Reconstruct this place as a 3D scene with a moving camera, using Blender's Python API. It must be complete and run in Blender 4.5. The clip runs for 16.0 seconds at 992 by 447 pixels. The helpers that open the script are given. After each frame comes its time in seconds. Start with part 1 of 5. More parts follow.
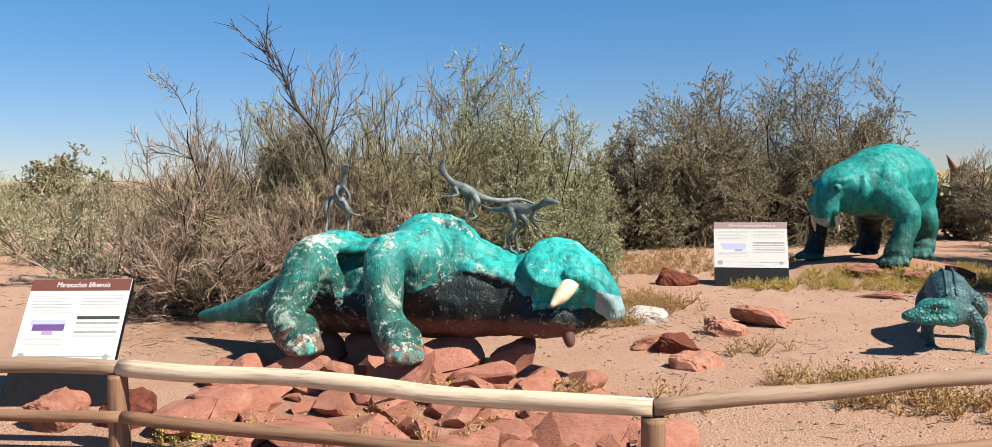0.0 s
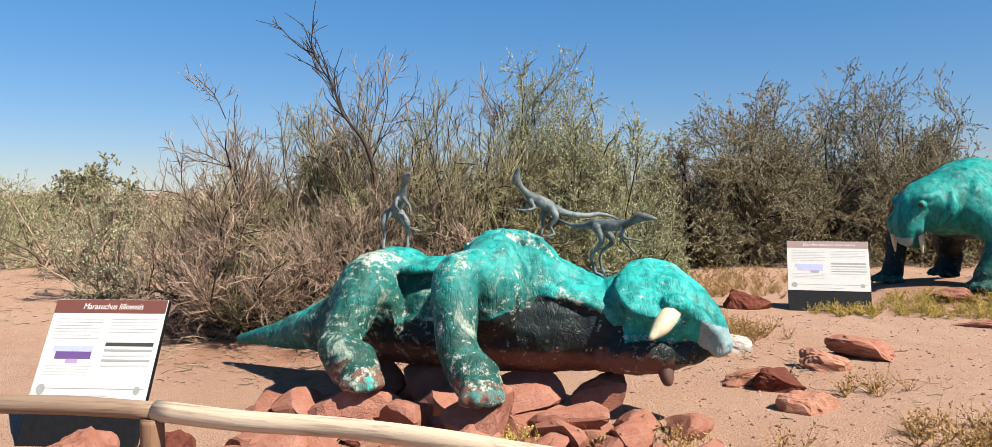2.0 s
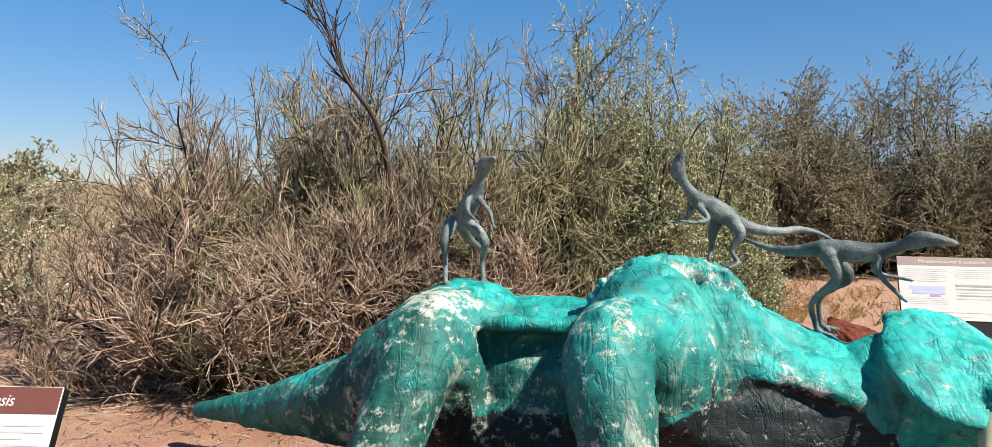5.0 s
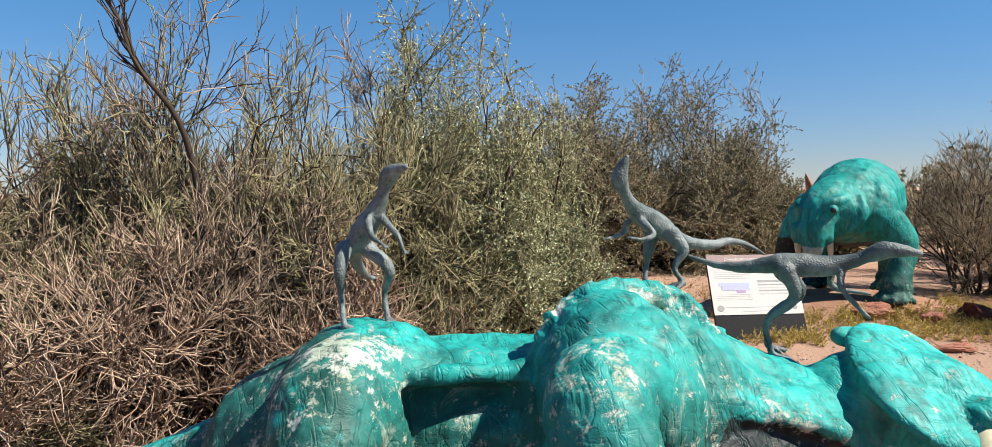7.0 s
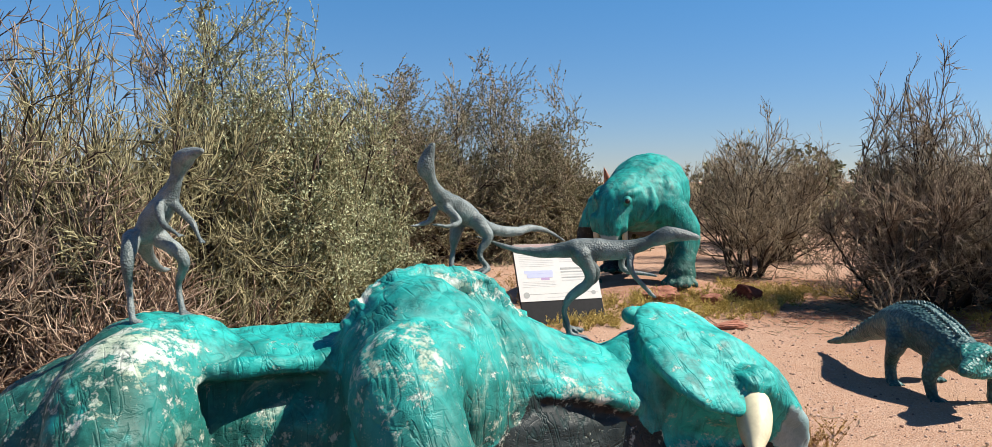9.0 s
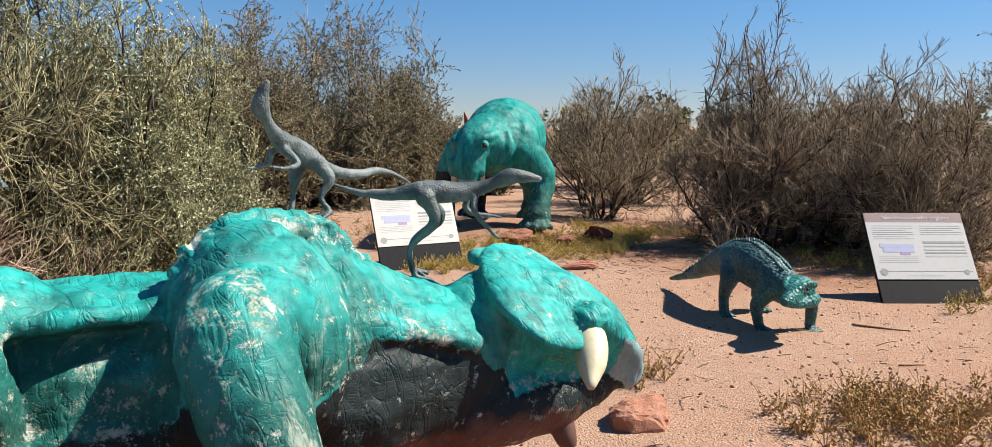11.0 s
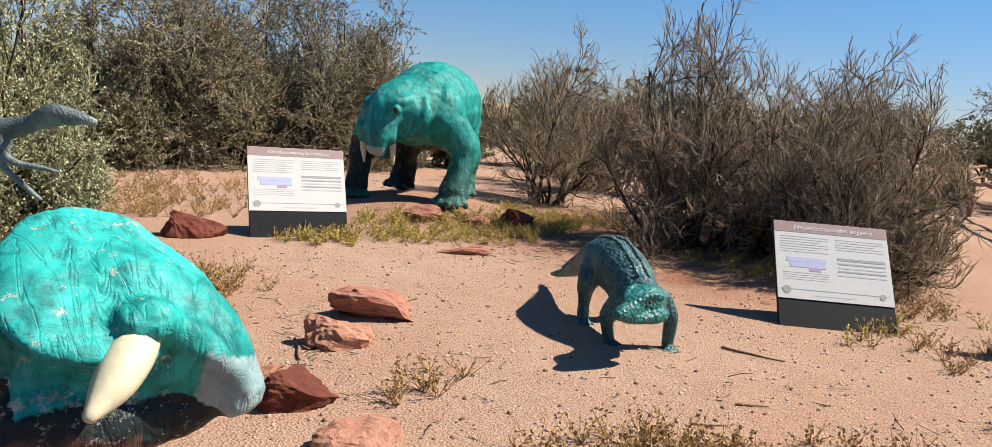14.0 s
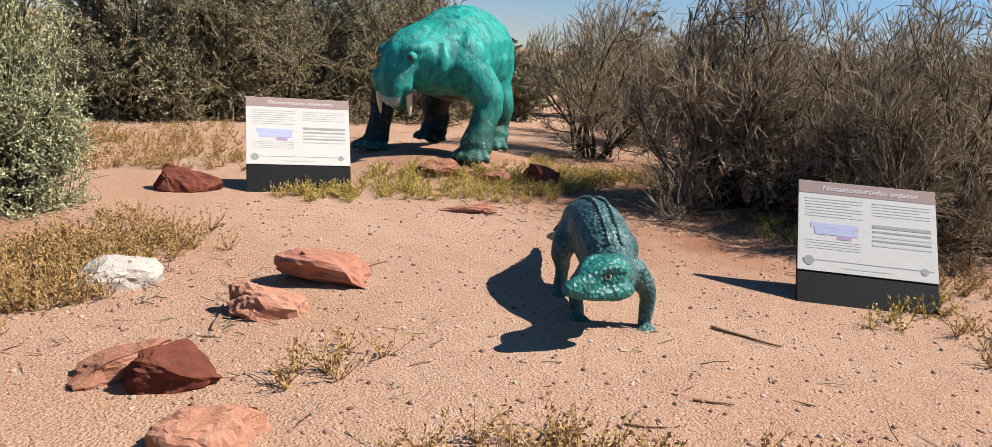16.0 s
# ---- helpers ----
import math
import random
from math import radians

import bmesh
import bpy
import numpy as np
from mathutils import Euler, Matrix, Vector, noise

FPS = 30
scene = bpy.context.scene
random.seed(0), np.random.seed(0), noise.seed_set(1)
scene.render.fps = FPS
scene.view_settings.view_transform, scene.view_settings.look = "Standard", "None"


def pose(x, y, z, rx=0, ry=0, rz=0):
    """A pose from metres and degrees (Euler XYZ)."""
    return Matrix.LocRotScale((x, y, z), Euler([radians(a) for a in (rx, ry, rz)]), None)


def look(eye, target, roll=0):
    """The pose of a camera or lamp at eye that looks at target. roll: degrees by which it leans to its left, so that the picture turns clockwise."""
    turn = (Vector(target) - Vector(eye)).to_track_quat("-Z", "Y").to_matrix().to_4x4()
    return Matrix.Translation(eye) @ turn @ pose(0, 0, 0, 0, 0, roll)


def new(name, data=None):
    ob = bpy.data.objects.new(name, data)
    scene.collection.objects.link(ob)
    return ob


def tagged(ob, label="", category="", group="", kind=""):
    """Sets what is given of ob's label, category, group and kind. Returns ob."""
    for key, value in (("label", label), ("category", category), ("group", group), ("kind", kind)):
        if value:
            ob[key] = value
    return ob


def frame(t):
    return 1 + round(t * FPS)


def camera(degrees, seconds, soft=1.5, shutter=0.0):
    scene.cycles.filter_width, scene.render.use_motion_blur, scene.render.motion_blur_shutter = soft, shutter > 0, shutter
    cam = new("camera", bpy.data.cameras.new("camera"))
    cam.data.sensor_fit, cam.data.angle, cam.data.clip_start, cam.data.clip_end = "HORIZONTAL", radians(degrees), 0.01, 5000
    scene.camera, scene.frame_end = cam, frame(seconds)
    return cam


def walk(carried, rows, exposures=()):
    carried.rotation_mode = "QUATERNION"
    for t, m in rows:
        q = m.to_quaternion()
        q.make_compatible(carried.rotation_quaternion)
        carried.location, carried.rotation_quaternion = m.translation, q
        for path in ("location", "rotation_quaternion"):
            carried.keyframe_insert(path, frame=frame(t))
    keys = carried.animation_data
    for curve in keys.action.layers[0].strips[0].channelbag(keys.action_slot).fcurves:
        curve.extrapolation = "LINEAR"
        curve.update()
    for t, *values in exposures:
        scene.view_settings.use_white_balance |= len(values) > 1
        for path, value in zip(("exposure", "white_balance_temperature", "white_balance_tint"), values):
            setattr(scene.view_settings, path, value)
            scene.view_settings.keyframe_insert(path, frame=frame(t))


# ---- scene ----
cam = camera(64.1, 16.0, soft=0.4)
PATH = [
    (0, (0.05, 0.218, 1.398), (0.073, 2.215, 1.279), -0.8),
    (0.5, (0.034, 0.226, 1.387), (-0.005, 2.22, 1.238), -0.2),
    (1, (-0.036, 0.374, 1.391), (-0.119, 2.37, 1.288), 0.4),
    (1.5, (-0.24, 0.623, 1.402), (-0.287, 2.621, 1.324), -2.1),
    (2, (-0.334, 0.942, 1.382), (-0.368, 2.94, 1.299), -0.3),
    (2.5, (-0.412, 1.343, 1.391), (-0.51, 3.339, 1.31), 1.7),
    (3, (-0.584, 1.759, 1.4), (-0.52, 3.757, 1.338), -1.1),
    (3.5, (-0.748, 2.114, 1.375), (-0.778, 4.109, 1.235), -0.5),
    (6, (-1.392, 3.656, 1.406), (-1.086, 5.631, 1.342), 0.4),
    (6.5, (-1.54, 3.794, 1.42), (-1.019, 5.722, 1.323), -1.2),
    (7, (-1.581, 3.852, 1.418), (-0.923, 5.739, 1.336), -0.5),
    (7.5, (-1.583, 3.859, 1.412), (-0.835, 5.711, 1.313), -0.4),
    (8, (-1.583, 3.843, 1.405), (-0.712, 5.641, 1.311), -0.4),
    (10.5, (-1.519, 3.83, 1.397), (-0.234, 5.351, 1.21), 0.3),
    (11, (-1.497, 3.812, 1.388), (-0.153, 5.274, 1.147), 0.2),
    (11.5, (-1.415, 3.755, 1.393), (0.011, 5.126, 1.094), -0.5),
    (12, (-1.197, 3.643, 1.383), (0.28, 4.952, 1.061), -0.1),
    (12.5, (-0.988, 3.564, 1.376), (0.588, 4.751, 1.046), 2.4),
    (13, (-0.715, 3.617, 1.401), (0.891, 4.783, 1.156), 3.0),
    (13.5, (-0.384, 3.655, 1.381), (1.096, 4.979, 1.141), 1.1),
    (14, (0.01, 3.553, 1.344), (1.306, 5.046, 1.045), 5.1),
    (14.5, (0.206, 3.478, 1.396), (1.493, 4.954, 0.988), 3.6),
    (15, (0.534, 3.57, 1.367), (1.873, 5.003, 0.975), 5.2),
    (15.5, (0.739, 3.578, 1.367), (1.948, 5.119, 0.96), 3.2),
    (16, (0.971, 3.51, 1.361), (2.071, 5.122, 0.924), 4.6),
]
walk(cam, [(t, look(eye, target, roll)) for t, eye, target, roll in PATH])

# ---- world, sun ----
SUN_DIR = Vector((0.56, -0.36, 0.75)).normalized()
SUN_EL, SUN_AZ = math.asin(SUN_DIR.z), math.atan2(SUN_DIR.x, SUN_DIR.y)
world = bpy.data.worlds.new("world")
scene.world = world
world.use_nodes = True
wn = world.node_tree
sky = wn.nodes.new("ShaderNodeTexSky")
sky.sky_type = "NISHITA"
sky.sun_disc = False
sky.sun_elevation, sky.sun_rotation = SUN_EL, SUN_AZ
sky.altitude, sky.air_density, sky.dust_density, sky.ozone_density = 1300, 1.0, 0.1, 2.5
tint = wn.nodes.new("ShaderNodeMix")
tint.data_type, tint.blend_type = "RGBA", "MULTIPLY"
tint.inputs["Factor"].default_value = 1.0
# a deep blue sky above a milky, slightly lilac horizon
up = wn.nodes.new("ShaderNodeSeparateXYZ")
wn.links.new(wn.nodes.new("ShaderNodeTexCoord").outputs["Generated"], up.inputs[0])
climb = wn.nodes.new("ShaderNodeValToRGB")
climb.color_ramp.elements[0].position, climb.color_ramp.elements[0].color = 0.03, (0.72, 0.77, 0.94, 1)
climb.color_ramp.elements[1].position, climb.color_ramp.elements[1].color = 0.22, (0.55, 0.99, 1.26, 1)
wn.links.new(up.outputs[2], climb.inputs[0])
wn.links.new(climb.outputs[0], tint.inputs["B"])
wn.links.new(sky.outputs[0], tint.inputs["A"])
wn.links.new(tint.outputs["Result"], wn.nodes["Background"].inputs[0])
wn.nodes["Background"].inputs[1].default_value = 0.054
sun_data = bpy.data.lights.new("sun", "SUN")
sun_data.energy, sun_data.angle, sun_data.color = 5.0, radians(0.53), (1.0, 0.94, 0.84)
sun = new("sun", sun_data)
sun.matrix_world = look(SUN_DIR * 60, (0, 0, 0))
scene.view_settings.exposure = 0.90

GROUND = -0.06


# ---- materials ----
class Nodes:
    """A small helper to write node materials."""

    def __init__(self, name, rough=0.8, metal=0.0, spec=0.4):
        self.m = bpy.data.materials.new(name)
        self.m.use_nodes = True
        self.t = self.m.node_tree
        self.b = self.t.nodes["Principled BSDF"]
        self.b.inputs["Roughness"].default_value = rough
        self.b.inputs["Metallic"].default_value = metal
        self.b.inputs["Specular IOR Level"].default_value = spec
        self.pos = self.t.nodes.new("ShaderNodeTexCoord").outputs["Object"]

    def plug(self, socket, value):
        if isinstance(value, bpy.types.NodeSocket):
            self.t.links.new(value, socket)
        elif isinstance(value, (tuple, list)) and len(value) == 3 and socket.type == "RGBA":
            socket.default_value = (*value, 1)
        else:
            socket.default_value = value

    def noise(self, scale, detail=4, rough=0.55, stretch=None, distort=0.0):
        n = self.t.nodes.new("ShaderNodeTexNoise")
        n.inputs["Scale"].default_value, n.inputs["Detail"].default_value = scale, detail
        n.inputs["Roughness"].default_value, n.inputs["Distortion"].default_value = rough, distort
        self.plug(n.inputs["Vector"], self.scaled(stretch) if stretch else self.pos)
        return n.outputs[0]

    def scaled(self, s):
        n = self.t.nodes.new("ShaderNodeMapping")
        n.inputs["Scale"].default_value = s
        self.plug(n.inputs["Vector"], self.pos)
        return n.outputs[0]

    def voronoi(self, scale, feature="F1", stretch=None, out=0):
        n = self.t.nodes.new("ShaderNodeTexVoronoi")
        n.feature = feature
        n.inputs["Scale"].default_value = scale
        self.plug(n.inputs["Vector"], self.scaled(stretch) if stretch else self.pos)
        return n.outputs[out]

    def ramp(self, value, *stops):
        n = self.t.nodes.new("ShaderNodeValToRGB")
        e = n.color_ramp.elements
        while len(e) < len(stops):
            e.new(0.5)
        for el, (p, c) in zip(e, stops):
            el.position = p
            el.color = (c, c, c, 1) if isinstance(c, (int, float)) else (*c, 1)
        self.plug(n.inputs[0], value)
        return n.outputs[0]

    def mix(self, f, a, b, how="MIX"):
        n = self.t.nodes.new("ShaderNodeMix")
        n.data_type, n.blend_type = "RGBA", how
        self.plug(n.inputs["Factor"], f)
        self.plug(n.inputs["A"], a)
        self.plug(n.inputs["B"], b)
        return n.outputs["Result"]

    def math(self, op, a, b=0.0):
        n = self.t.nodes.new("ShaderNodeMath")
        n.operation = op
        self.plug(n.inputs[0], a)
        self.plug(n.inputs[1], b)
        return n.outputs[0]

    def attr(self, name):
        n = self.t.nodes.new("ShaderNodeAttribute")
        n.attribute_name = name
        return n.outputs["Fac"]

    def random(self):
        return self.t.nodes.new("ShaderNodeObjectInfo").outputs["Random"]

    def island(self):
        return self.t.nodes.new("ShaderNodeNewGeometry").outputs["Random Per Island"]

    def bump(self, h, strength=0.4, dist=0.01, base=None):
        n = self.t.nodes.new("ShaderNodeBump")
        n.inputs["Strength"].default_value, n.inputs["Distance"].default_value = strength, dist
        self.plug(n.inputs["Height"], h)
        if base:
            self.t.links.new(base, n.inputs["Normal"])
        return n.outputs[0]

    def done(self, color, normal=None, rough=None):
        self.plug(self.b.inputs["Base Color"], color)
        if normal:
            self.t.links.new(normal, self.b.inputs["Normal"])
        if rough is not None:
            self.plug(self.b.inputs["Roughness"], rough)
        return self.m


def sand_material():
    k = Nodes("red_sand", 1.0, spec=0.03)
    big = k.noise(0.35, 5, 0.6)
    mid = k.noise(3.0, 6, 0.65)
    fine = k.noise(60, 4, 0.7)
    grit = k.voronoi(75)
    base = k.mix(k.ramp(big, (0.38, 0.0), (0.62, 1.0)), (0.365, 0.205, 0.128), (0.403, 0.255, 0.176))
    base = k.mix(k.ramp(mid, (0.4, 0.0), (0.7, 0.55)), base, (0.319, 0.171, 0.11))
    base = k.mix(k.ramp(fine, (0.45, 0.0), (0.75, 0.5)), base, (0.471, 0.334, 0.251))
    spots = k.math("MULTIPLY", k.ramp(k.noise(42, 5, 0.8), (0.60, 0.0), (0.68, 0.75)), k.ramp(k.noise(2.2, 4, 0.6), (0.42, 0.1), (0.6, 1.0)))
    base = k.mix(spots, base, (0.152, 0.0798, 0.057))
    base = k.mix(k.ramp(k.noise(90, 3, 0.7), (0.53, 0.0), (0.64, 0.7)), base, (0.547, 0.418, 0.334))
    base = k.mix(k.ramp(k.noise(70, 3, 0.8), (0.60, 0.0), (0.66, 0.6)), base, (0.167, 0.0874, 0.0608))
    base = k.mix(k.math("MULTIPLY", k.attr("red_soil"), k.ramp(k.noise(2.5, 5, 0.7), (0.35, 0.3), (0.6, 0.95))), base, (0.25, 0.105, 0.062))
    n = k.bump(fine, 0.8, 0.018)
    n = k.bump(grit, 0.6, 0.010, n)
    n = k.bump(k.noise(16, 5, 0.7), 0.3, 0.02, n)
    n = k.bump(mid, 0.5, 0.05, n)
    return k.done(base, n)


def rock_material(name, a, b, c):
    k = Nodes(name, 0.95, spec=0.05)
    n1, n2, n3 = k.noise(3, 6, 0.6), k.noise(18, 5, 0.7), k.noise(5, 4, 0.6, (1, 1, 5))
    col = k.mix(k.ramp(n1, (0.35, 0.0), (0.68, 1.0)), a, b)
    col = k.mix(k.ramp(n2, (0.5, 0.0), (0.75, 0.6)), col, c)
    col = k.mix(k.math("MULTIPLY", k.random(), 0.35), col, c)
    n = k.bump(n2, 0.7, 0.015)
    n = k.bump(n3, 0.12, 0.02, n)
    return k.done(col, n)


def wood_material(name, a, b, dark):
    k = Nodes(name, 0.75, spec=0.25)
    grain = k.noise(9, 6, 0.65, (1, 1, 0.07), 0.4)
    fine = k.noise(60, 4, 0.6, (1, 1, 0.05))
    knots = k.voronoi(3.2, stretch=(1, 1, 0.8))
    col = k.mix(k.ramp(grain, (0.35, 0.0), (0.7, 1.0)), a, b)
    col = k.mix(k.ramp(fine, (0.52, 0.0), (0.7, 0.7)), col, dark)
    col = k.mix(k.ramp(knots, (0.03, 0.8), (0.1, 0.0)), col, dark)
    n = k.bump(grain, 0.5, 0.01)
    n = k.bump(fine, 0.6, 0.004, n)
    return k.done(col, n)


def turquoise_material(name, light, mid, dark, chips=1.0):
    """Weathered glossy paint on concrete; attributes: belly (dark paint, and painted shade), brown (red-brown paint),
    grime (mottled limbs, and painted shade), beak (grey paint).
    """
    k = Nodes(name, 0.38, spec=0.3)
    big, blot = k.noise(2.6, 5, 0.6, distort=0.6), k.noise(7, 6, 0.68)
    fine, streak = k.noise(34, 5, 0.7), k.noise(6, 6, 0.7, (2.2, 2.2, 0.6), 0.5)
    belly, grime, beak, brown, worn = k.attr("belly"), k.attr("grime"), k.attr("beak"), k.attr("brown"), k.attr("worn")
    col = k.mix(k.ramp(big, (0.36, 0.0), (0.62, 1.0)), mid, light)
    col = k.mix(k.ramp(streak, (0.46, 0.0), (0.66, 0.75)), col, dark)
    col = k.mix(k.ramp(k.noise(4.3, 6, 0.7), (0.54, 0.0), (0.70, 0.40)), col, (0.20, 0.46, 0.41))
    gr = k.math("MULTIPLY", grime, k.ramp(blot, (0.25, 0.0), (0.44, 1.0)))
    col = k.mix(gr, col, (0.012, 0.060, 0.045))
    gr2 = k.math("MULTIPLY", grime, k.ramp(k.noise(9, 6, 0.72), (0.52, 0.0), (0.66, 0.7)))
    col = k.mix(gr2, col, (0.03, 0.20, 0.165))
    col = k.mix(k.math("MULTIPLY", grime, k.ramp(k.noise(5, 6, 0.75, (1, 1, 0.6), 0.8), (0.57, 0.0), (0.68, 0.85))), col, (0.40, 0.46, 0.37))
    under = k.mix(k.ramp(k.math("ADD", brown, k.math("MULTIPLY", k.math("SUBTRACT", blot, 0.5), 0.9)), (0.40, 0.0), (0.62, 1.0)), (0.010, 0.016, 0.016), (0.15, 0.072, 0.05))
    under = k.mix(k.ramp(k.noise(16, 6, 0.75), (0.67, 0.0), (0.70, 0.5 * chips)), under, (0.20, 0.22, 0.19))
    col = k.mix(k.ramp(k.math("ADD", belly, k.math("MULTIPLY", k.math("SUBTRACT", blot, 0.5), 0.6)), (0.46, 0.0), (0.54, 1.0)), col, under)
    crease = k.ramp(k.noise(5, 3, 0.5, (3.2, 0.8, 1.0), 0.8), (0.46, 1.0), (0.5, 0.0), (0.54, 1.0))
    col = k.mix(k.math("MULTIPLY", k.math("SUBTRACT", 1.0, crease), k.ramp(k.noise(3.0, 4, 0.6), (0.42, 0.0), (0.6, 0.35))), col, (0.006, 0.055, 0.05))
    edge = k.math("MULTIPLY", k.ramp(belly, (0.05, 0.0), (0.4, 1.0), (0.75, 0.2)), 0.05)
    level = k.math("ADD", k.math("ADD", k.noise(19, 8, 0.8), k.math("MULTIPLY", grime, 0.05)), edge)
    level = k.math("ADD", level, k.math("MULTIPLY", k.math("SUBTRACT", big, 0.5), 0.25 * chips))
    level = k.math("ADD", level, k.math("MULTIPLY", worn, 0.16))
    low = 0.600 - 0.06 * (chips - 1)
    chip = k.ramp(level, (low, 0.0), (low + 0.022, 0.45), (low + 0.09, 0.9))
    col = k.mix(chip, col, k.mix(k.ramp(k.noise(11, 4, 0.7), (0.4, 0.0), (0.6, 1.0)), (0.62, 0.62, 0.55), (0.40, 0.46, 0.34)))
    col = k.mix(beak, col, k.mix(k.ramp(blot, (0.4, 0.0), (0.6, 1.0)), (0.17, 0.27, 0.27), (0.30, 0.39, 0.38)))
    n = k.bump(crease, 0.32, 0.012)
    n = k.bump(k.ramp(k.noise(9, 4, 0.6, (0.8, 2.4, 2.2), 0.6), (0.46, 1.0), (0.5, 0.0), (0.54, 1.0)), 0.22, 0.007, n)
    n = k.bump(chip, 0.5, -0.006, n)
    n = k.bump(fine, 0.35, 0.006, n)
    return k.done(col, n, k.ramp(blot, (0.3, 0.40), (0.7, 0.72)))


def scale_material(name, a, b, c, scale, face=None):
    k = Nodes(name, 0.5, spec=0.4)
    n1, n2 = k.noise(6, 5, 0.6), k.noise(30, 5, 0.7)
    col = k.mix(k.ramp(n1, (0.4, 0.0), (0.62, 1.0)), a, b)
    col = k.mix(k.ramp(n2, (0.5, 0.0), (0.72, 0.7)), col, c)
    if face:
        col = k.mix(k.math("MULTIPLY", k.attr("face"), k.ramp(n1, (0.3, 0.5), (0.6, 1.0))), col, face)
    v = k.voronoi(scale)
    if face:
        col = k.mix(k.ramp(v, (0.25, 0.0), (0.6, 0.55)), col, c)
    n = k.bump(v, 0.75, 0.012) if face else k.bump(v, 0.5, 0.005)
    n = k.bump(n2, 0.4, 0.004, n)
    return k.done(col, n)


def bark_material(name, a, b):
    k = Nodes(name, 0.9, spec=0.05)
    col = k.mix(k.island(), a, b)
    col = k.mix(k.ramp(k.noise(1.3, 3), (0.4, 0.0), (0.65, 0.35)), col, (a[0] * 0.5, a[1] * 0.5, a[2] * 0.5))
    return k.done(col)


def leaf_material(name, a, b):
    k = Nodes(name, 0.7, spec=0.12)
    col = k.mix(k.island(), a, b)
    return k.done(col)


def plain_material(name, color, rough=0.6, vary=0.12, metal=0.0, spec=0.4, scale=25):
    k = Nodes(name, rough, metal, spec)
    d = tuple(c * (1 - 2.5 * vary) for c in color)
    col = k.mix(k.ramp(k.noise(scale, 5, 0.65), (0.4, 0.0), (0.75, 1.0)), color, d)
    return k.done(col, k.bump(k.noise(scale * 4, 3), 0.12, 0.003))


SAND = sand_material()
PALEROCK = rock_material("pale_sandstone", (0.395, 0.181, 0.118), (0.445, 0.244, 0.168), (0.252, 0.105, 0.0672))
REDROCK = rock_material("red_sandstone", (0.328, 0.139, 0.0924), (0.412, 0.206, 0.147), (0.202, 0.0714, 0.0487))
WHITEROCK = rock_material("white_stone", (0.42, 0.378, 0.336), (0.504, 0.462, 0.42), (0.277, 0.227, 0.193))
DARKROCK = rock_material("dark_red_stone", (0.134, 0.042, 0.0294), (0.21, 0.0714, 0.0462), (0.0672, 0.0252, 0.0185))
PALEWOOD = wood_material("peeled_pale_wood", (0.605, 0.496, 0.361), (0.487, 0.37, 0.252), (0.235, 0.151, 0.0924))
BROWNWOOD = wood_material("brown_wood", (0.202, 0.109, 0.063), (0.286, 0.168, 0.101), (0.0756, 0.0378, 0.0235))
GREYWOOD = wood_material("greyed_wood", (0.302, 0.21, 0.143), (0.218, 0.139, 0.0924), (0.101, 0.0588, 0.0378))
CARCASS = turquoise_material("turquoise_paint", (0.026, 0.44, 0.39), (0.004, 0.235, 0.21), (0.002, 0.060, 0.055))
STANDING = turquoise_material("turquoise_paint_deep", (0.010, 0.32, 0.275), (0.003, 0.185, 0.16), (0.002, 0.055, 0.05), 0.25)
IVORY = plain_material("ivory_paint", (0.629, 0.561, 0.374), 0.45, 0.1)
GREYGREEN = scale_material("grey_green_statue", (0.075, 0.095, 0.092), (0.20, 0.225, 0.215), (0.028, 0.036, 0.034), 150)
TEALSCALE = scale_material("teal_scales", (0.018, 0.075, 0.075), (0.095, 0.19, 0.185), (0.008, 0.032, 0.036), 45, (0.012, 0.20, 0.165))
BROWNPAINT = plain_material("brown_paint", (0.14, 0.07, 0.05), 0.5, 0.15)
BROWNSTATUE = plain_material("red_brown_statue_paint", (0.38, 0.17, 0.11), 0.6, 0.15)
EYE = plain_material("eye_paint", (0.02, 0.015, 0.01), 0.2, 0.05)
TWIG = bark_material("dry_twig", (0.45, 0.345, 0.245), (0.075, 0.050, 0.034))
TWIGDEAD = bark_material("dead_pale_twig", (0.54, 0.40, 0.29), (0.15, 0.094, 0.064))
TWIGGREEN = bark_material("green_twig", (0.44, 0.39, 0.22), (0.085, 0.073, 0.038))
TWIGDARK = bark_material("dark_twig", (0.115, 0.084, 0.056), (0.44, 0.35, 0.235))
TRUNK = bark_material("trunk_bark", (0.045, 0.034, 0.027), (0.085, 0.064, 0.05))
LEAFGREY = leaf_material("grey_green_leaf", (0.52, 0.54, 0.33), (0.16, 0.18, 0.09))
LEAFDARK = leaf_material("dark_leaf", (0.10, 0.098, 0.05), (0.34, 0.31, 0.175))
DRYGRASS = leaf_material("dry_grass", (0.43, 0.265, 0.11), (0.255, 0.162, 0.0638))
GREENGRASS = leaf_material("green_weed", (0.527, 0.383, 0.111), (0.281, 0.221, 0.0638))
BLACKPAINT = plain_material("black_paint", (0.009, 0.009, 0.010), 0.65, 0.2, 0.0, 0.2)
PANELWHITE = plain_material("white_panel", (0.592, 0.576, 0.536), 0.4, 0.03)
HEADER = plain_material("brown_header", (0.16, 0.06, 0.044), 0.4, 0.04)
HEADERFADED = plain_material("faded_header", (0.336, 0.24, 0.216), 0.4, 0.05)
LETTER = plain_material("white_letter", (0.656, 0.64, 0.624), 0.5, 0.02)
BARGREY = plain_material("grey_print", (0.304, 0.312, 0.288), 0.5, 0.04)
BARPALE = plain_material("pale_print", (0.48, 0.48, 0.456), 0.5, 0.04)
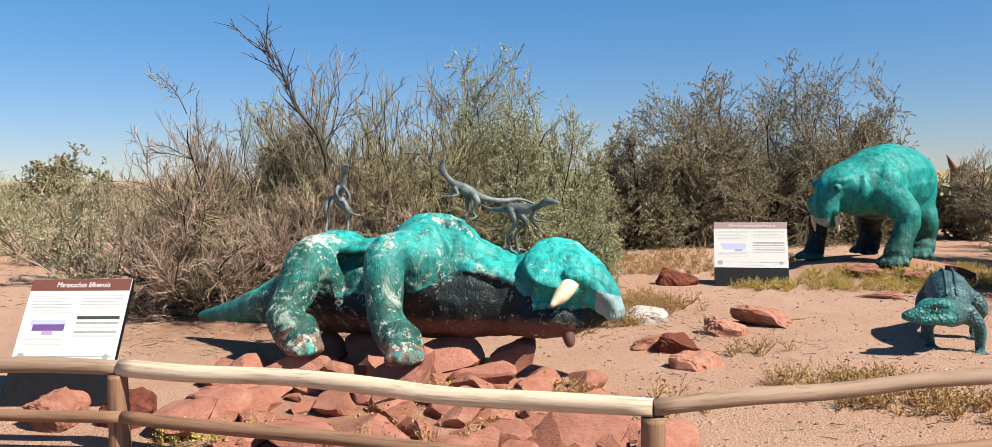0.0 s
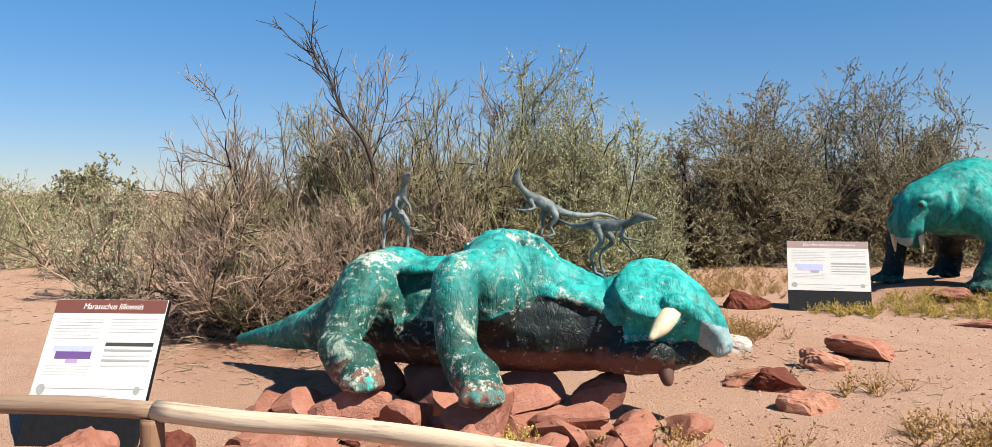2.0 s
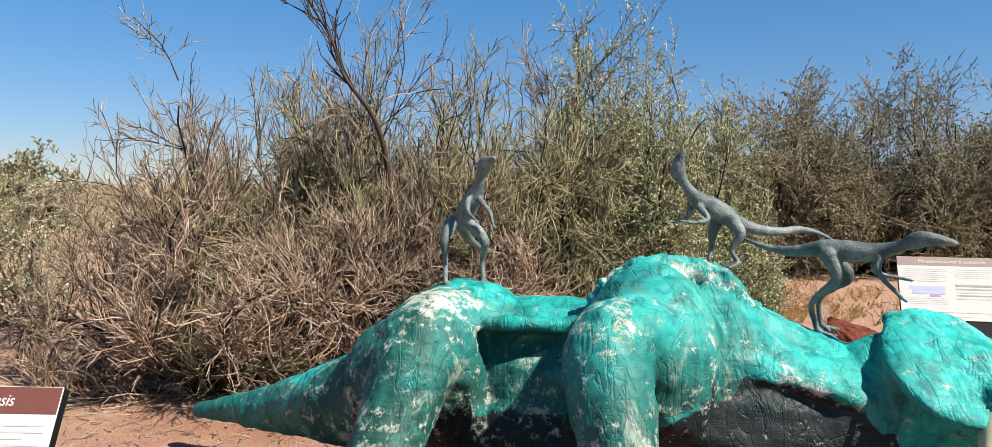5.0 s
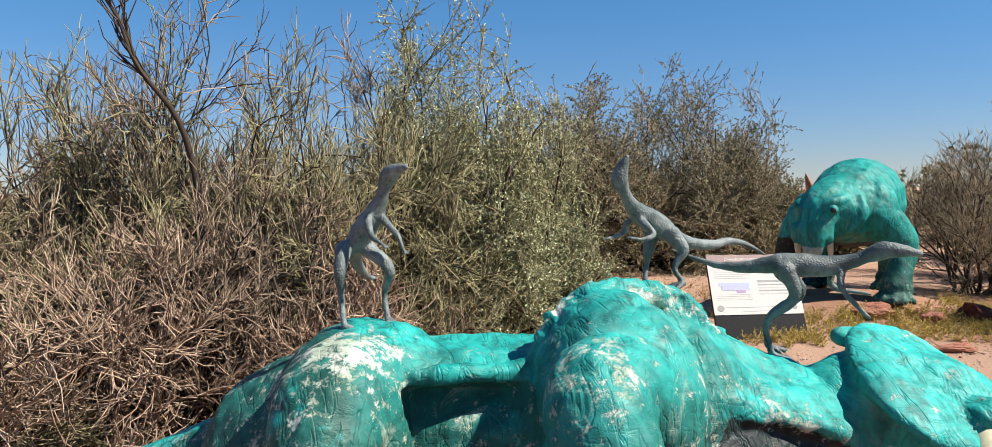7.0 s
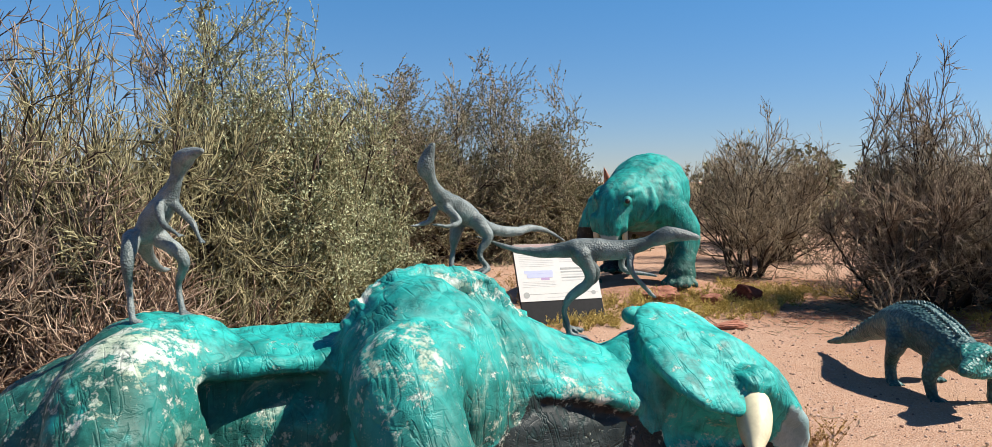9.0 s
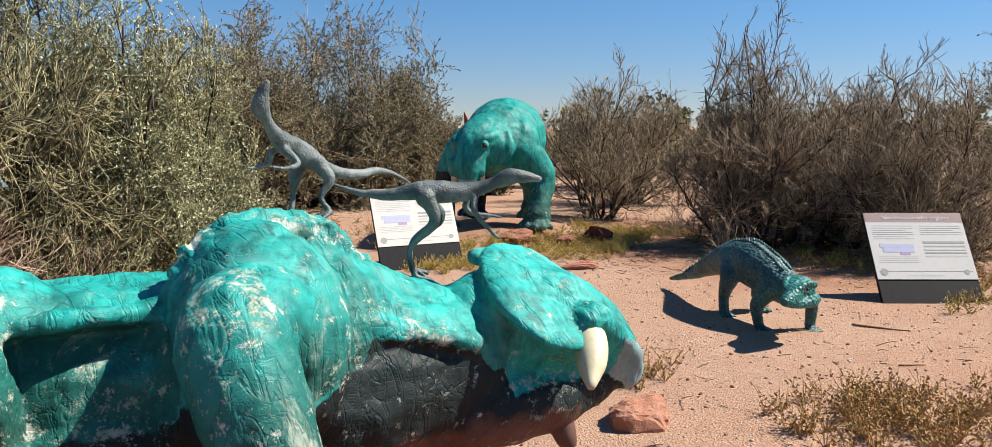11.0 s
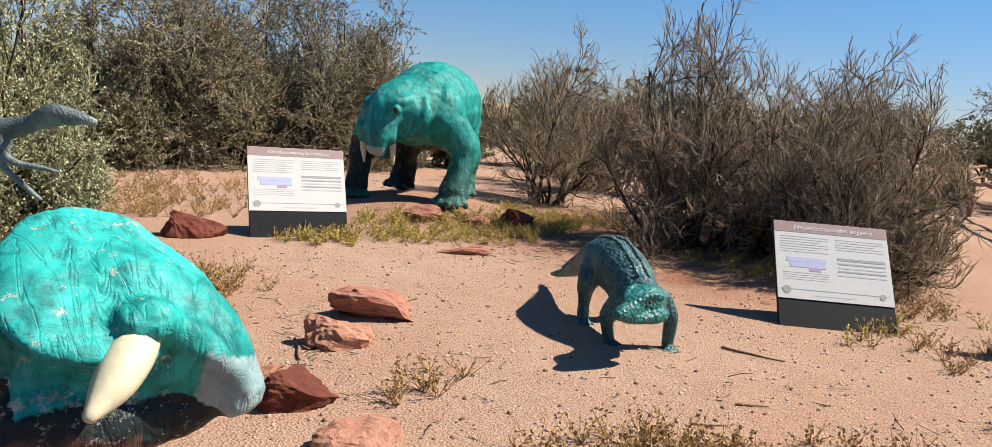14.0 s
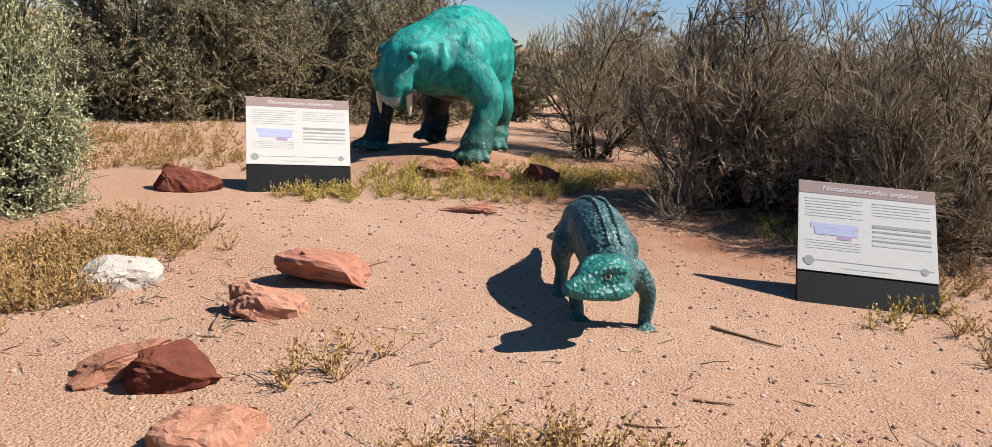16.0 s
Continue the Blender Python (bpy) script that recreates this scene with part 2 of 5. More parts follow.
BARDARK = plain_material("dark_print", (0.048, 0.052, 0.044), 0.5, 0.04)
PRINTBLUE = plain_material("blue_print", (0.416, 0.44, 0.6), 0.5, 0.04)
PRINTPURPLE = plain_material("purple_print", (0.136, 0.072, 0.216), 0.5, 0.04)
PRINTLILAC = plain_material("lilac_print", (0.376, 0.264, 0.416), 0.5, 0.04)
YELLOWPAINT = plain_material("yellow_paint", (0.44, 0.368, 0.08), 0.5, 0.08)


# ---- building helpers ----
def part(name, bm, material, parent=None, label="", smooth=False):
    """A bmesh as one mesh object, under a thing or a part."""
    me = bpy.data.meshes.new(name)
    bmesh.ops.recalc_face_normals(bm, faces=bm.faces)
    bm.to_mesh(me)
    bm.free()
    for mt in material if isinstance(material, (list, tuple)) else [material]:
        me.materials.append(mt)
    if smooth:
        me.shade_smooth()
    ob = new(name, me)
    if parent:
        ob.parent = parent
    return tagged(ob, label)


def box(bm, size, m=None, bevel=0.0):
    made = bmesh.ops.create_cube(bm, size=1.0, matrix=(m or Matrix()) @ Matrix.Diagonal((*size, 1)))
    if bevel:
        edges = list({e for v in made["verts"] for e in v.link_edges})
        bmesh.ops.bevel(bm, geom=edges, offset=bevel, segments=2, affect="EDGES", profile=0.7)


def spline(pts, steps):
    """Catmull-Rom through rows of numbers."""
    p = np.array(pts, float)
    p = np.vstack([2 * p[0] - p[1], p, 2 * p[-1] - p[-2]])
    out = []
    for i in range(1, len(p) - 2):
        for s in range(steps):
            t = s / steps
            a, b, c, d = p[i - 1], p[i], p[i + 1], p[i + 2]
            out.append(0.5 * (2 * b + (c - a) * t + (2 * a - 5 * b + 4 * c - d) * t * t + (3 * b - a - 3 * c + d) * t ** 3))
    out.append(p[-2])
    return np.array(out)


def tube(bm, pts, seg=12, steps=5, mat=0, caps=True):
    """A closed round limb through rows (x, y, z, r) or (x, y, z, r, rz): rz is the radius upwards."""
    rows = spline(pts, steps)
    rows[:, 3:] = np.maximum(rows[:, 3:], 0.003)
    if caps:
        first, last = rows[0].copy(), rows[-1].copy()
        d0 = rows[0, :3] - rows[1, :3]
        d1 = rows[-1, :3] - rows[-2, :3]
        d0, d1 = d0 / (np.linalg.norm(d0) + 1e-9), d1 / (np.linalg.norm(d1) + 1e-9)
        pre, post = [], []
        for u in (0.95, 0.7):
            a, b = first.copy(), last.copy()
            a[:3] += d0 * first[3] * u
            b[:3] += d1 * last[3] * u
            k = math.sqrt(1 - u * u)
            a[3:] *= k
            b[3:] *= k
            pre.append(a)
            post.insert(0, b)
        rows = np.vstack([pre, rows, post])
    rings, side = [], None
    for i, r in enumerate(rows):
        d = Vector(rows[min(i + 1, len(rows) - 1)][:3] - rows[max(i - 1, 0)][:3]).normalized()
        if side is None:
            side = d.cross(Vector((0, 0, 1))) if abs(d.z) < 0.95 else d.cross(Vector((0, 1, 0)))
        side = (side - d * side.dot(d)).normalized()
        up = side.cross(d)
        rv = r[4] if len(r) > 4 else r[3]
        rings.append([bm.verts.new(Vector(r[:3]) + side * (math.cos(a) * r[3]) + up * (math.sin(a) * rv)) for a in (2 * math.pi * j / seg for j in range(seg))])
    for a, b in zip(rings, rings[1:]):
        for j in range(seg):
            bm.faces.new((a[j], a[(j + 1) % seg], b[(j + 1) % seg], b[j])).material_index = mat
    bm.faces.new(rings[0][::-1]).material_index = mat
    bm.faces.new(rings[-1]).material_index = mat


def blob(bm, centre, radii, turn=(0, 0, 0)):
    bmesh.ops.create_uvsphere(bm, u_segments=20, v_segments=12, radius=1.0, matrix=pose(*centre, *turn) @ Matrix.Diagonal((*radii, 1)))


def fused(name, shapes, voxel, smooth=6):
    """Limbs and lumps grown into one skin. shapes: ('tube', rows) or ('blob', centre, radii, turn)."""
    bm = bmesh.new()
    for s in shapes:
        if s[0] == "tube":
            tube(bm, s[1], 16, 6)
        else:
            blob(bm, *s[1:]) if s[0] == "blob" else bmesh.ops.create_uvsphere(bm, u_segments=20, v_segments=12, radius=1.0, matrix=s[1])
    me = bpy.data.meshes.new(name)
    bm.to_mesh(me)
    bm.free()
    ob = new(name, me)
    mod = ob.modifiers.new("skin", "REMESH")
    mod.mode, mod.voxel_size = "VOXEL", voxel
    sm = ob.modifiers.new("smooth", "SMOOTH")
    sm.factor, sm.iterations = 0.5, smooth
    skin = bpy.data.meshes.new_from_object(ob.evaluated_get(bpy.context.evaluated_depsgraph_get()))
    bpy.data.objects.remove(ob)
    bpy.data.meshes.remove(me)
    skin.name = name
    return skin


def relief(me, amount, size, ridge=0.0, ridge_size=6.0):
    """Uneven modelled surface: lumps and wrinkles along the normals."""
    me.update()
    normals = [v.normal.copy() for v in me.vertices]
    for v, n in zip(me.vertices, normals):
        p = v.co
        h = noise.noise(p * size) * amount
        if ridge:
            h -= ridge * max(0.0, 0.25 - abs(noise.noise(p * ridge_size + Vector((5, 2, 1))))) * 4
        v.co = p + n * h


def finish_statue(me, extra, materials, location=(0, 0, 0)):
    """Adds loose hard pieces (tusks, claws, eyes; their material index is set) to a skin and makes it one mesh."""
    bm = bmesh.new()
    bm.from_mesh(me)
    extra(bm)
    bm.to_mesh(me)
    bm.free()
    for mt in materials:
        me.materials.append(mt)
    me.shade_smooth()
    return new(me.name, me)


def near_tube(p, rows):
    """Distance to a limb's axis over its radius there."""
    best = 9.0
    for a, b in zip(rows, rows[1:]):
        pa, pb = Vector(a[:3]), Vector(b[:3])
        d = pb - pa
        t = min(1.0, max(0.0, (p - pa).dot(d) / d.length_squared))
        best = min(best, (p - pa - d * t).length / (a[3] + (b[3] - a[3]) * t))
    return best


def set_attribute(me, name, values):
    me.attributes.new(name, "FLOAT", "POINT").data.foreach_set("value", np.array(values, dtype=np.float32))


# ---- ground ----
def ground_height(x, y):
    mound = 0.24 * math.exp(-min(40.0, ((x - 5.5) / 1.25) ** 2 + ((y - 11.4) / 1.1) ** 2) ** 1.5)
    left = 0.28 / (1 + math.exp(min(40.0, (x + 5.5) * 1.2))) * min(1.0, max(0.0, (y - 7) / 4)) * math.exp(-((y - 11) / 12) ** 2)
    lumps = 0.025 * noise.noise(Vector((x * 0.45, y * 0.45, 3.1))) + 0.010 * noise.noise(Vector((x * 1.7, y * 1.7, 9.0)))
    far = math.hypot(x, y - 6)
    roll = 0.0 if far < 30 else 0.5 * noise.noise(Vector((x * 0.01, y * 0.01, 0.0))) * min(1.0, (far - 30) / 60)
    return GROUND + mound + left + lumps + roll


RED_SOIL = ((-0.7, 4.8, 0.9), (6.1, 7.7, 1.0), (7.3, 8.3, 1.6), (6.0, 9.3, 0.9), (8.2, 10.2, 1.6), (-2.2, 8.6, 1.5), (0.3, 9.1, 1.2), (5.4, 10.9, 1.0))


def build_ground():
    def axis(c):
        near = np.arange(-14.0, 14.001, 0.16)
        far, step, r = [], 0.2, 14.0
        while r < 3500:
            step *= 1.22
            r += step
            far.append(r)
        far = np.array(far)
        return np.concatenate([-far[::-1], near, far]) + c

    xs, ys = axis(2.0), axis(7.0)
    verts = [(x, y, ground_height(x, y)) for y in ys for x in xs]
    nx = len(xs)
    faces = [(j * nx + i, j * nx + i + 1, (j + 1) * nx + i + 1, (j + 1) * nx + i) for j in range(len(ys) - 1) for i in range(nx - 1)]
    me = bpy.data.meshes.new("ground")
    me.from_pydata(verts, [], faces)
    me.materials.append(SAND)
    set_attribute(me, "red_soil", [max(math.exp(-((x - cx) ** 2 + (y - cy) ** 2) / r ** 2) for cx, cy, r in RED_SOIL) if -8 < x < 14 and 0 < y < 20 else 0.0 for x, y, z in verts])
    me.shade_smooth()
    tagged(new("ground", me), "reddish sandy desert ground strewn with grit and pebbles", "ground", kind="structure")


build_ground()


# ---- fallen statue ----
TAIL = [(-2.55, 7.42, 0.17, 0.045), (-2.15, 7.17, 0.25, 0.11), (-1.75, 6.88, 0.36, 0.19), (-1.35, 6.68, 0.45, 0.30)]
TRUNK_AXIS = [(-1.3, 6.62, 0.52, 0.36, 0.36), (-0.75, 6.38, 0.55, 0.40, 0.38), (-0.15, 6.18, 0.52, 0.42, 0.34), (0.35, 6.02, 0.50, 0.27, 0.27)]
HIND_LEG = [(-1.1, 6.42, 0.76, 0.24), (-1.28, 6.18, 0.76, 0.19), (-1.37, 5.99, 0.54, 0.14), (-1.41, 5.88, 0.40, 0.135), (-1.29, 5.78, 0.30, 0.16)]
FORE_LEG = [(-0.38, 5.98, 0.82, 0.21), (-0.64, 5.72, 0.84, 0.16), (-0.65, 5.55, 0.60, 0.128), (-0.62, 5.46, 0.43, 0.125), (-0.52, 5.37, 0.31, 0.15)]
NECK = [(-0.2, 6.14, 0.68, 0.33), (0.18, 6.1, 0.60, 0.24), (0.5, 5.98, 0.55, 0.15)]
SKULL = [(0.42, 5.95, 0.68, 0.20), (0.62, 5.88, 0.66, 0.22), (0.82, 5.78, 0.56, 0.17), (0.91, 5.70, 0.46, 0.10)]
JAW = [(0.25, 5.92, 0.40, 0.17), (0.55, 5.82, 0.38, 0.14), (0.76, 5.75, 0.40, 0.09), (0.86, 5.71, 0.42, 0.05)]


RIDGE = [(-0.66, 6.12, 0.97, 0.015), (-0.57, 6.13, 1.03, 0.04), (-0.40, 6.14, 1.075, 0.055), (-0.18, 6.13, 1.045, 0.055), (-0.04, 6.04, 0.93, 0.02)]


LIP = [(-0.34, 5.95, 0.81, 0.05), (-0.14, 5.88, 0.765, 0.042), (0.05, 5.81, 0.715, 0.036), (0.22, 5.79, 0.66, 0.030), (0.34, 5.88, 0.62, 0.026)]


BACK_LEDGE = [(-1.04, 6.16, 0.855, 0.03), (-0.90, 6.13, 0.862, 0.034), (-0.74, 6.12, 0.862, 0.034), (-0.58, 6.12, 0.87, 0.03)]


def frame_matrix(centre, u, n, radii):
    """A lump's matrix: long axis u, thin axis n."""
    u = Vector(u).normalized()
    n = Vector(n)
    n = (n - u * n.dot(u)).normalized()
    w = u.cross(n)
    m = Matrix((u, n, w)).transposed().to_4x4()
    return Matrix.Translation(centre) @ m @ Matrix.Diagonal((*radii, 1))


FRILL = frame_matrix((0.555, 5.815, 0.782), (0.42, 0.78, 0.44), (0.12, -0.5, 0.81), (0.31, 0.055, 0.24))
FRILL_IN = FRILL.inverted()


def fallen_statue():
    shapes = [
        ("tube", TAIL), ("tube", TRUNK_AXIS), ("tube", HIND_LEG), ("tube", FORE_LEG), ("tube", NECK), ("tube", SKULL), ("tube", JAW),
        ("blob", (-1.12, 6.46, 0.64), (0.34, 0.36, 0.36)),
        ("blob", (-0.45, 6.02, 0.75), (0.27, 0.34, 0.36)),
        ("blob", (-0.20, 6.20, 0.74), (0.26, 0.28, 0.32)),
        ("lump", FRILL),
        ("lump", frame_matrix((0.66, 5.88, 0.66), (0.42, 0.78, 0.44), (0.08, -0.5, 0.81), (0.23, 0.15, 0.24))),
        ("lump", frame_matrix((0.58, 5.72, 0.66), (0.5, -0.5, -0.3), (0.08, -0.5, 0.81), (0.15, 0.09, 0.13))),
        ("tube", [(0.50, 6.10, 0.89, 0.035), (0.66, 6.03, 0.86, 0.045), (0.82, 5.90, 0.76, 0.05), (0.92, 5.75, 0.60, 0.04)]),
        ("tube", [(0.66, 5.66, 0.70, 0.05), (0.78, 5.64, 0.63, 0.05), (0.88, 5.64, 0.54, 0.045), (0.92, 5.63, 0.46, 0.03)]),
        # lip of the shoulder and neck over the belly
        ("lump", frame_matrix((0.02, 6.0, 0.785), (1.0, -0.18, -0.16), (0.05, -0.34, 0.92), (0.37, 0.07, 0.22))),
        ("tube", LIP),
        # ledge of the back between hip and shoulder
        ("tube", BACK_LEDGE),
        # cheek round the root of the tusk
        ("blob", (0.645, 5.64, 0.705), (0.09, 0.085, 0.065)),
        # ridge along the nape and over the shoulder
        ("tube", RIDGE),
    ]
    for ax, ay, base in ((-1.24, 5.72, 0.29), (-0.50, 5.31, 0.31)):
        for k in range(4):
            a = -0.9 + 0.5 * k
            dx, dy = math.sin(a + 0.3), -math.cos(a + 0.3)
            shapes.append(("tube", [(ax + dx * 0.07, ay + dy * 0.07, base, 0.07), (ax + dx * 0.13, ay + dy * 0.13, base - 0.06, 0.05)]))
    me = fused("dicynodont_statue", shapes, 0.012, 3)
    # the flank lies back under the ledge
    for v in me.vertices:
        p = v.co
        w = min(1.0, max(0.0, (p.x + 1.10) / 0.06)) * min(1.0, max(0.0, (-0.70 - p.x) / 0.06))
        if w > 0 and 5.95 < p.y < 6.45 and 0.42 < p.z < 0.835 and min(near_tube(p, HIND_LEG[1:]), near_tube(p, FORE_LEG[1:])) > 1.12:
            v.co.y += 0.09 * w * min(1.0, (0.835 - p.z) / 0.03) * min(1.0, (p.z - 0.42) / 0.15)
    relief(me, 0.012, 6.0, 0.004, 4.0)
    relief(me, 0.0065, 15.0)
    relief(me, 0.003, 40.0)
    # crusty ridge over the hump
    for v in me.vertices:
        d = near_tube(v.co, RIDGE)
        if d < 1.7:
            v.co += v.normal * (0.010 * noise.noise(v.co * 21) + 0.011 * noise.noise(v.co * 44)) * min(1.0, (1.7 - d) * 2)
    root = Vector((0.66, 5.66, 0.72))
    for v in me.vertices:
        d = v.co - root
        if 0.05 < d.length < 0.34 and d.x < 0.06 and v.co.z > 0.58:
            a = math.atan2(d.z, d.x * 0.8 + d.y * -0.6)
            v.co -= v.normal * 0.007 * max(0.0, math.sin(a * 26 + 2 * noise.noise(v.co * 6))) ** 3 * (1 - d.length / 0.34)
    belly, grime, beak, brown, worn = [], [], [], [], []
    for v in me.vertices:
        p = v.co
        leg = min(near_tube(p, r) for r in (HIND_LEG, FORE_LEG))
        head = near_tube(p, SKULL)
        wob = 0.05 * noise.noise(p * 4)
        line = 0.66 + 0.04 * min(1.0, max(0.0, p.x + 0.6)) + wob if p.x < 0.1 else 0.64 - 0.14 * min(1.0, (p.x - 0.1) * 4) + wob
        # flank below the ledge: dark teal paint, with the ledge's shade coloured in
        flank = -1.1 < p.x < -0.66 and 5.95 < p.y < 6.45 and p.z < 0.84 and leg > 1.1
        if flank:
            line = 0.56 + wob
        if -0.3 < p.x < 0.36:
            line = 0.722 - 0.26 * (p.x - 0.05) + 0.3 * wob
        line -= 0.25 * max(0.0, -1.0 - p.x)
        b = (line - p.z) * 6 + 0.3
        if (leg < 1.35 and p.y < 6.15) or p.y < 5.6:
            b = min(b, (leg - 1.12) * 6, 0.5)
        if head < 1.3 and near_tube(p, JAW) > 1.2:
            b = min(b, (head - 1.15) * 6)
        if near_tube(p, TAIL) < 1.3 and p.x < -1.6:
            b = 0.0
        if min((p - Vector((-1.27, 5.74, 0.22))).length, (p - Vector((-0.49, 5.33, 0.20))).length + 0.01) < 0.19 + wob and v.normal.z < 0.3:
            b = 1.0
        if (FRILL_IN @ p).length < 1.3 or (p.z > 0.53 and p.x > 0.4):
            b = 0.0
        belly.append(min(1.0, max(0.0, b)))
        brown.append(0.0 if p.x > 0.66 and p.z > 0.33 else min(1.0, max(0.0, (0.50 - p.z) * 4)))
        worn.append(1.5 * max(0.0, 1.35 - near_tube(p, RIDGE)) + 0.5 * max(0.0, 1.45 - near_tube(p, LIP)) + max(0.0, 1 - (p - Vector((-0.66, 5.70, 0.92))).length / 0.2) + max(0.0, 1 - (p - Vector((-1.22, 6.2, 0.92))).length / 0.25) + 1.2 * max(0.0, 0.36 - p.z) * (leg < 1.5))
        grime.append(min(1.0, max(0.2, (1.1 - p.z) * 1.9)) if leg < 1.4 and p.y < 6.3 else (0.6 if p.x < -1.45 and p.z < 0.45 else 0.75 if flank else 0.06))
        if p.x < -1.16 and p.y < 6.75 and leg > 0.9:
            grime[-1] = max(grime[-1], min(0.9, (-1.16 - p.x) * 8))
        beak.append(1.0 if (p.x > 0.79 and 0.36 < p.z < 0.575 - 0.35 * (p.x - 0.9)) and belly[-1] < 0.5 else 0.0)
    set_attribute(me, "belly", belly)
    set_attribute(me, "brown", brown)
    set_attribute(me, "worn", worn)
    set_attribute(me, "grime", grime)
    set_attribute(me, "beak", beak)

    def extra(bm):
        tube(bm, [(0.65, 5.65, 0.67, 0.045), (0.597, 5.592, 0.632, 0.060), (0.54, 5.54, 0.578, 0.052), (0.482, 5.49, 0.533, 0.020)], 14, 6, 1)
        tube(bm, [(0.60, 5.80, 0.38, 0.075), (0.61, 5.75, 0.30, 0.055), (0.62, 5.72, 0.23, 0.04)], 12, 4, 2)

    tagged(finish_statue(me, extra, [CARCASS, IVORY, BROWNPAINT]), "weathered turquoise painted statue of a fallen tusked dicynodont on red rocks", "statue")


fallen_statue()


# ---- standing statue ----
def standing_statue():
    g = 0.14
    left_fore = [(5.42, 10.98, 1.15, 0.27), (5.70, 10.80, 0.80, 0.19), (5.62, 10.74, 0.50, 0.15), (5.54, 10.72, g + 0.14, 0.19)]
    right_fore = [(5.0, 11.5, 1.08, 0.25), (4.92, 11.72, 0.72, 0.16), (4.86, 11.68, 0.45, 0.13), (4.80, 11.62, g + 0.10, 0.14)]
    left_hind = [(6.22, 11.76, 1.05, 0.33), (6.38, 11.62, 0.68, 0.21), (6.43, 11.66, 0.42, 0.15), (6.36, 11.6, g + 0.12, 0.17)]
    right_hind = [(5.95, 12.2, 1.0, 0.3), (5.95, 12.38, 0.62, 0.2), (6.0, 12.42, 0.4, 0.16), (5.95, 12.38, g + 0.10, 0.17)]
    shapes = [
        ("tube", [(6.55, 12.15, 0.92, 0.26), (6.3, 11.98, 1.18, 0.46), (5.9, 11.65, 1.25, 0.54), (5.45, 11.3, 1.2, 0.50), (5.12, 11.12, 1.16, 0.38)]),
        ("tube", [(5.15, 11.2, 1.22, 0.36), (4.88, 11.1, 1.16, 0.29), (4.73, 11.05, 0.98, 0.20), (4.69, 11.04, 0.80, 0.145)]),
        ("tube", left_fore), ("tube", right_fore), ("tube", left_hind), ("tube", right_hind),
        ("blob", (5.0, 10.98, 1.22), (0.10, 0.26, 0.20), (0, 0, 40)),
        ("blob", (4.86, 11.34, 1.20), (0.09, 0.17, 0.18), (0, 0, 40)),
        ("blob", (4.78, 11.06, 0.70), (0.11, 0.11, 0.09)),
        ("tube", [(4.95, 10.86, 1.30, 0.06), (4.80, 10.87, 1.26, 0.06), (4.70, 10.93, 1.20, 0.05)]),
        ("tube", [(4.80, 11.30, 1.30, 0.05), (4.66, 11.25, 1.25, 0.05), (4.62, 11.18, 1.20, 0.05)]),
        ("tube", [(5.12, 10.80, 1.30, 0.05), (5.10, 10.76, 1.12, 0.07), (5.02, 10.82, 0.95, 0.05)]),
        ("blob", (5.48, 10.96, 1.18), (0.22, 0.26, 0.34)),
        ("blob", (6.32, 11.68, 1.10), (0.26, 0.24, 0.36)),
        ("tube", [(4.79, 10.92, 0.98, 0.07), (4.80, 10.93, 0.84, 0.06)]),
        ("tube", [(4.58, 11.20, 0.98, 0.07), (4.60, 11.20, 0.84, 0.06)]),
    ]
    for leg in (left_fore, right_fore, left_hind, right_hind):
        fx, fy, fz = leg[-1][:3]
        for k in range(5):
            a = -0.9 + 0.45 * k
            dx, dy = -0.76 * math.cos(a) - 0.65 * math.sin(a), -0.65 * math.cos(a) + 0.76 * math.sin(a)
            shapes.append(("tube", [(fx + dx * 0.09, fy + dy * 0.09, fz - 0.02, 0.065), (fx + dx * 0.24, fy + dy * 0.24, g + 0.03, 0.046)]))
    me = fused("dicynodont_statue", shapes, 0.022, 4)
    relief(me, 0.014, 5.0, 0.006, 3.2)
    relief(me, 0.004, 18.0)
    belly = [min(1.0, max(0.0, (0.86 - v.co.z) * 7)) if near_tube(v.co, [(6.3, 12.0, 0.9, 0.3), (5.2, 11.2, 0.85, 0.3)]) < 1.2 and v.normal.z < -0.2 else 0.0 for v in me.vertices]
    # right legs: the shade below the body is painted on near black
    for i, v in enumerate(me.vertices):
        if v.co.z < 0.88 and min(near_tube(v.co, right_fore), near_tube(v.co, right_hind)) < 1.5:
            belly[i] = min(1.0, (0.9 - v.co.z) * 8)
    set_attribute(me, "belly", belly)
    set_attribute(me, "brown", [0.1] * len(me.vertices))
    # lower legs: shade put into the colour as dark mottling, stronger downwards
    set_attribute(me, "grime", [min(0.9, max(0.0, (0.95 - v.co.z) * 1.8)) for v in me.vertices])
    set_attribute(me, "beak", [1.0 if v.co.z < 0.76 and v.co.z > 0.6 and v.co.x < 4.72 and v.co.y < 11.3 else 0.0 for v in me.vertices])

    def extra(bm):
        for sx, sy in ((4.81, 10.93), (4.60, 11.20)):
            tube(bm, [(sx, sy, 0.88, 0.035), (sx + 0.01, sy, 0.74, 0.036), (sx + 0.03, sy + 0.0, 0.58, 0.010)], 10, 5, 1)
        bm.faces.ensure_lookup_table()
        bmesh.ops.create_uvsphere(bm, u_segments=12, v_segments=8, radius=0.062, matrix=pose(4.775, 10.85, 1.18))
        bmesh.ops.create_uvsphere(bm, u_segments=12, v_segments=8, radius=0.030, matrix=pose(4.745, 10.805, 1.175))
        bm.faces.ensure_lookup_table()
        for f in bm.faces[-96:]:
            f.material_index = 2

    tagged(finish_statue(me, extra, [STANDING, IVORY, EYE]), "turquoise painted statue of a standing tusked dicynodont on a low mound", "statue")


standing_statue()


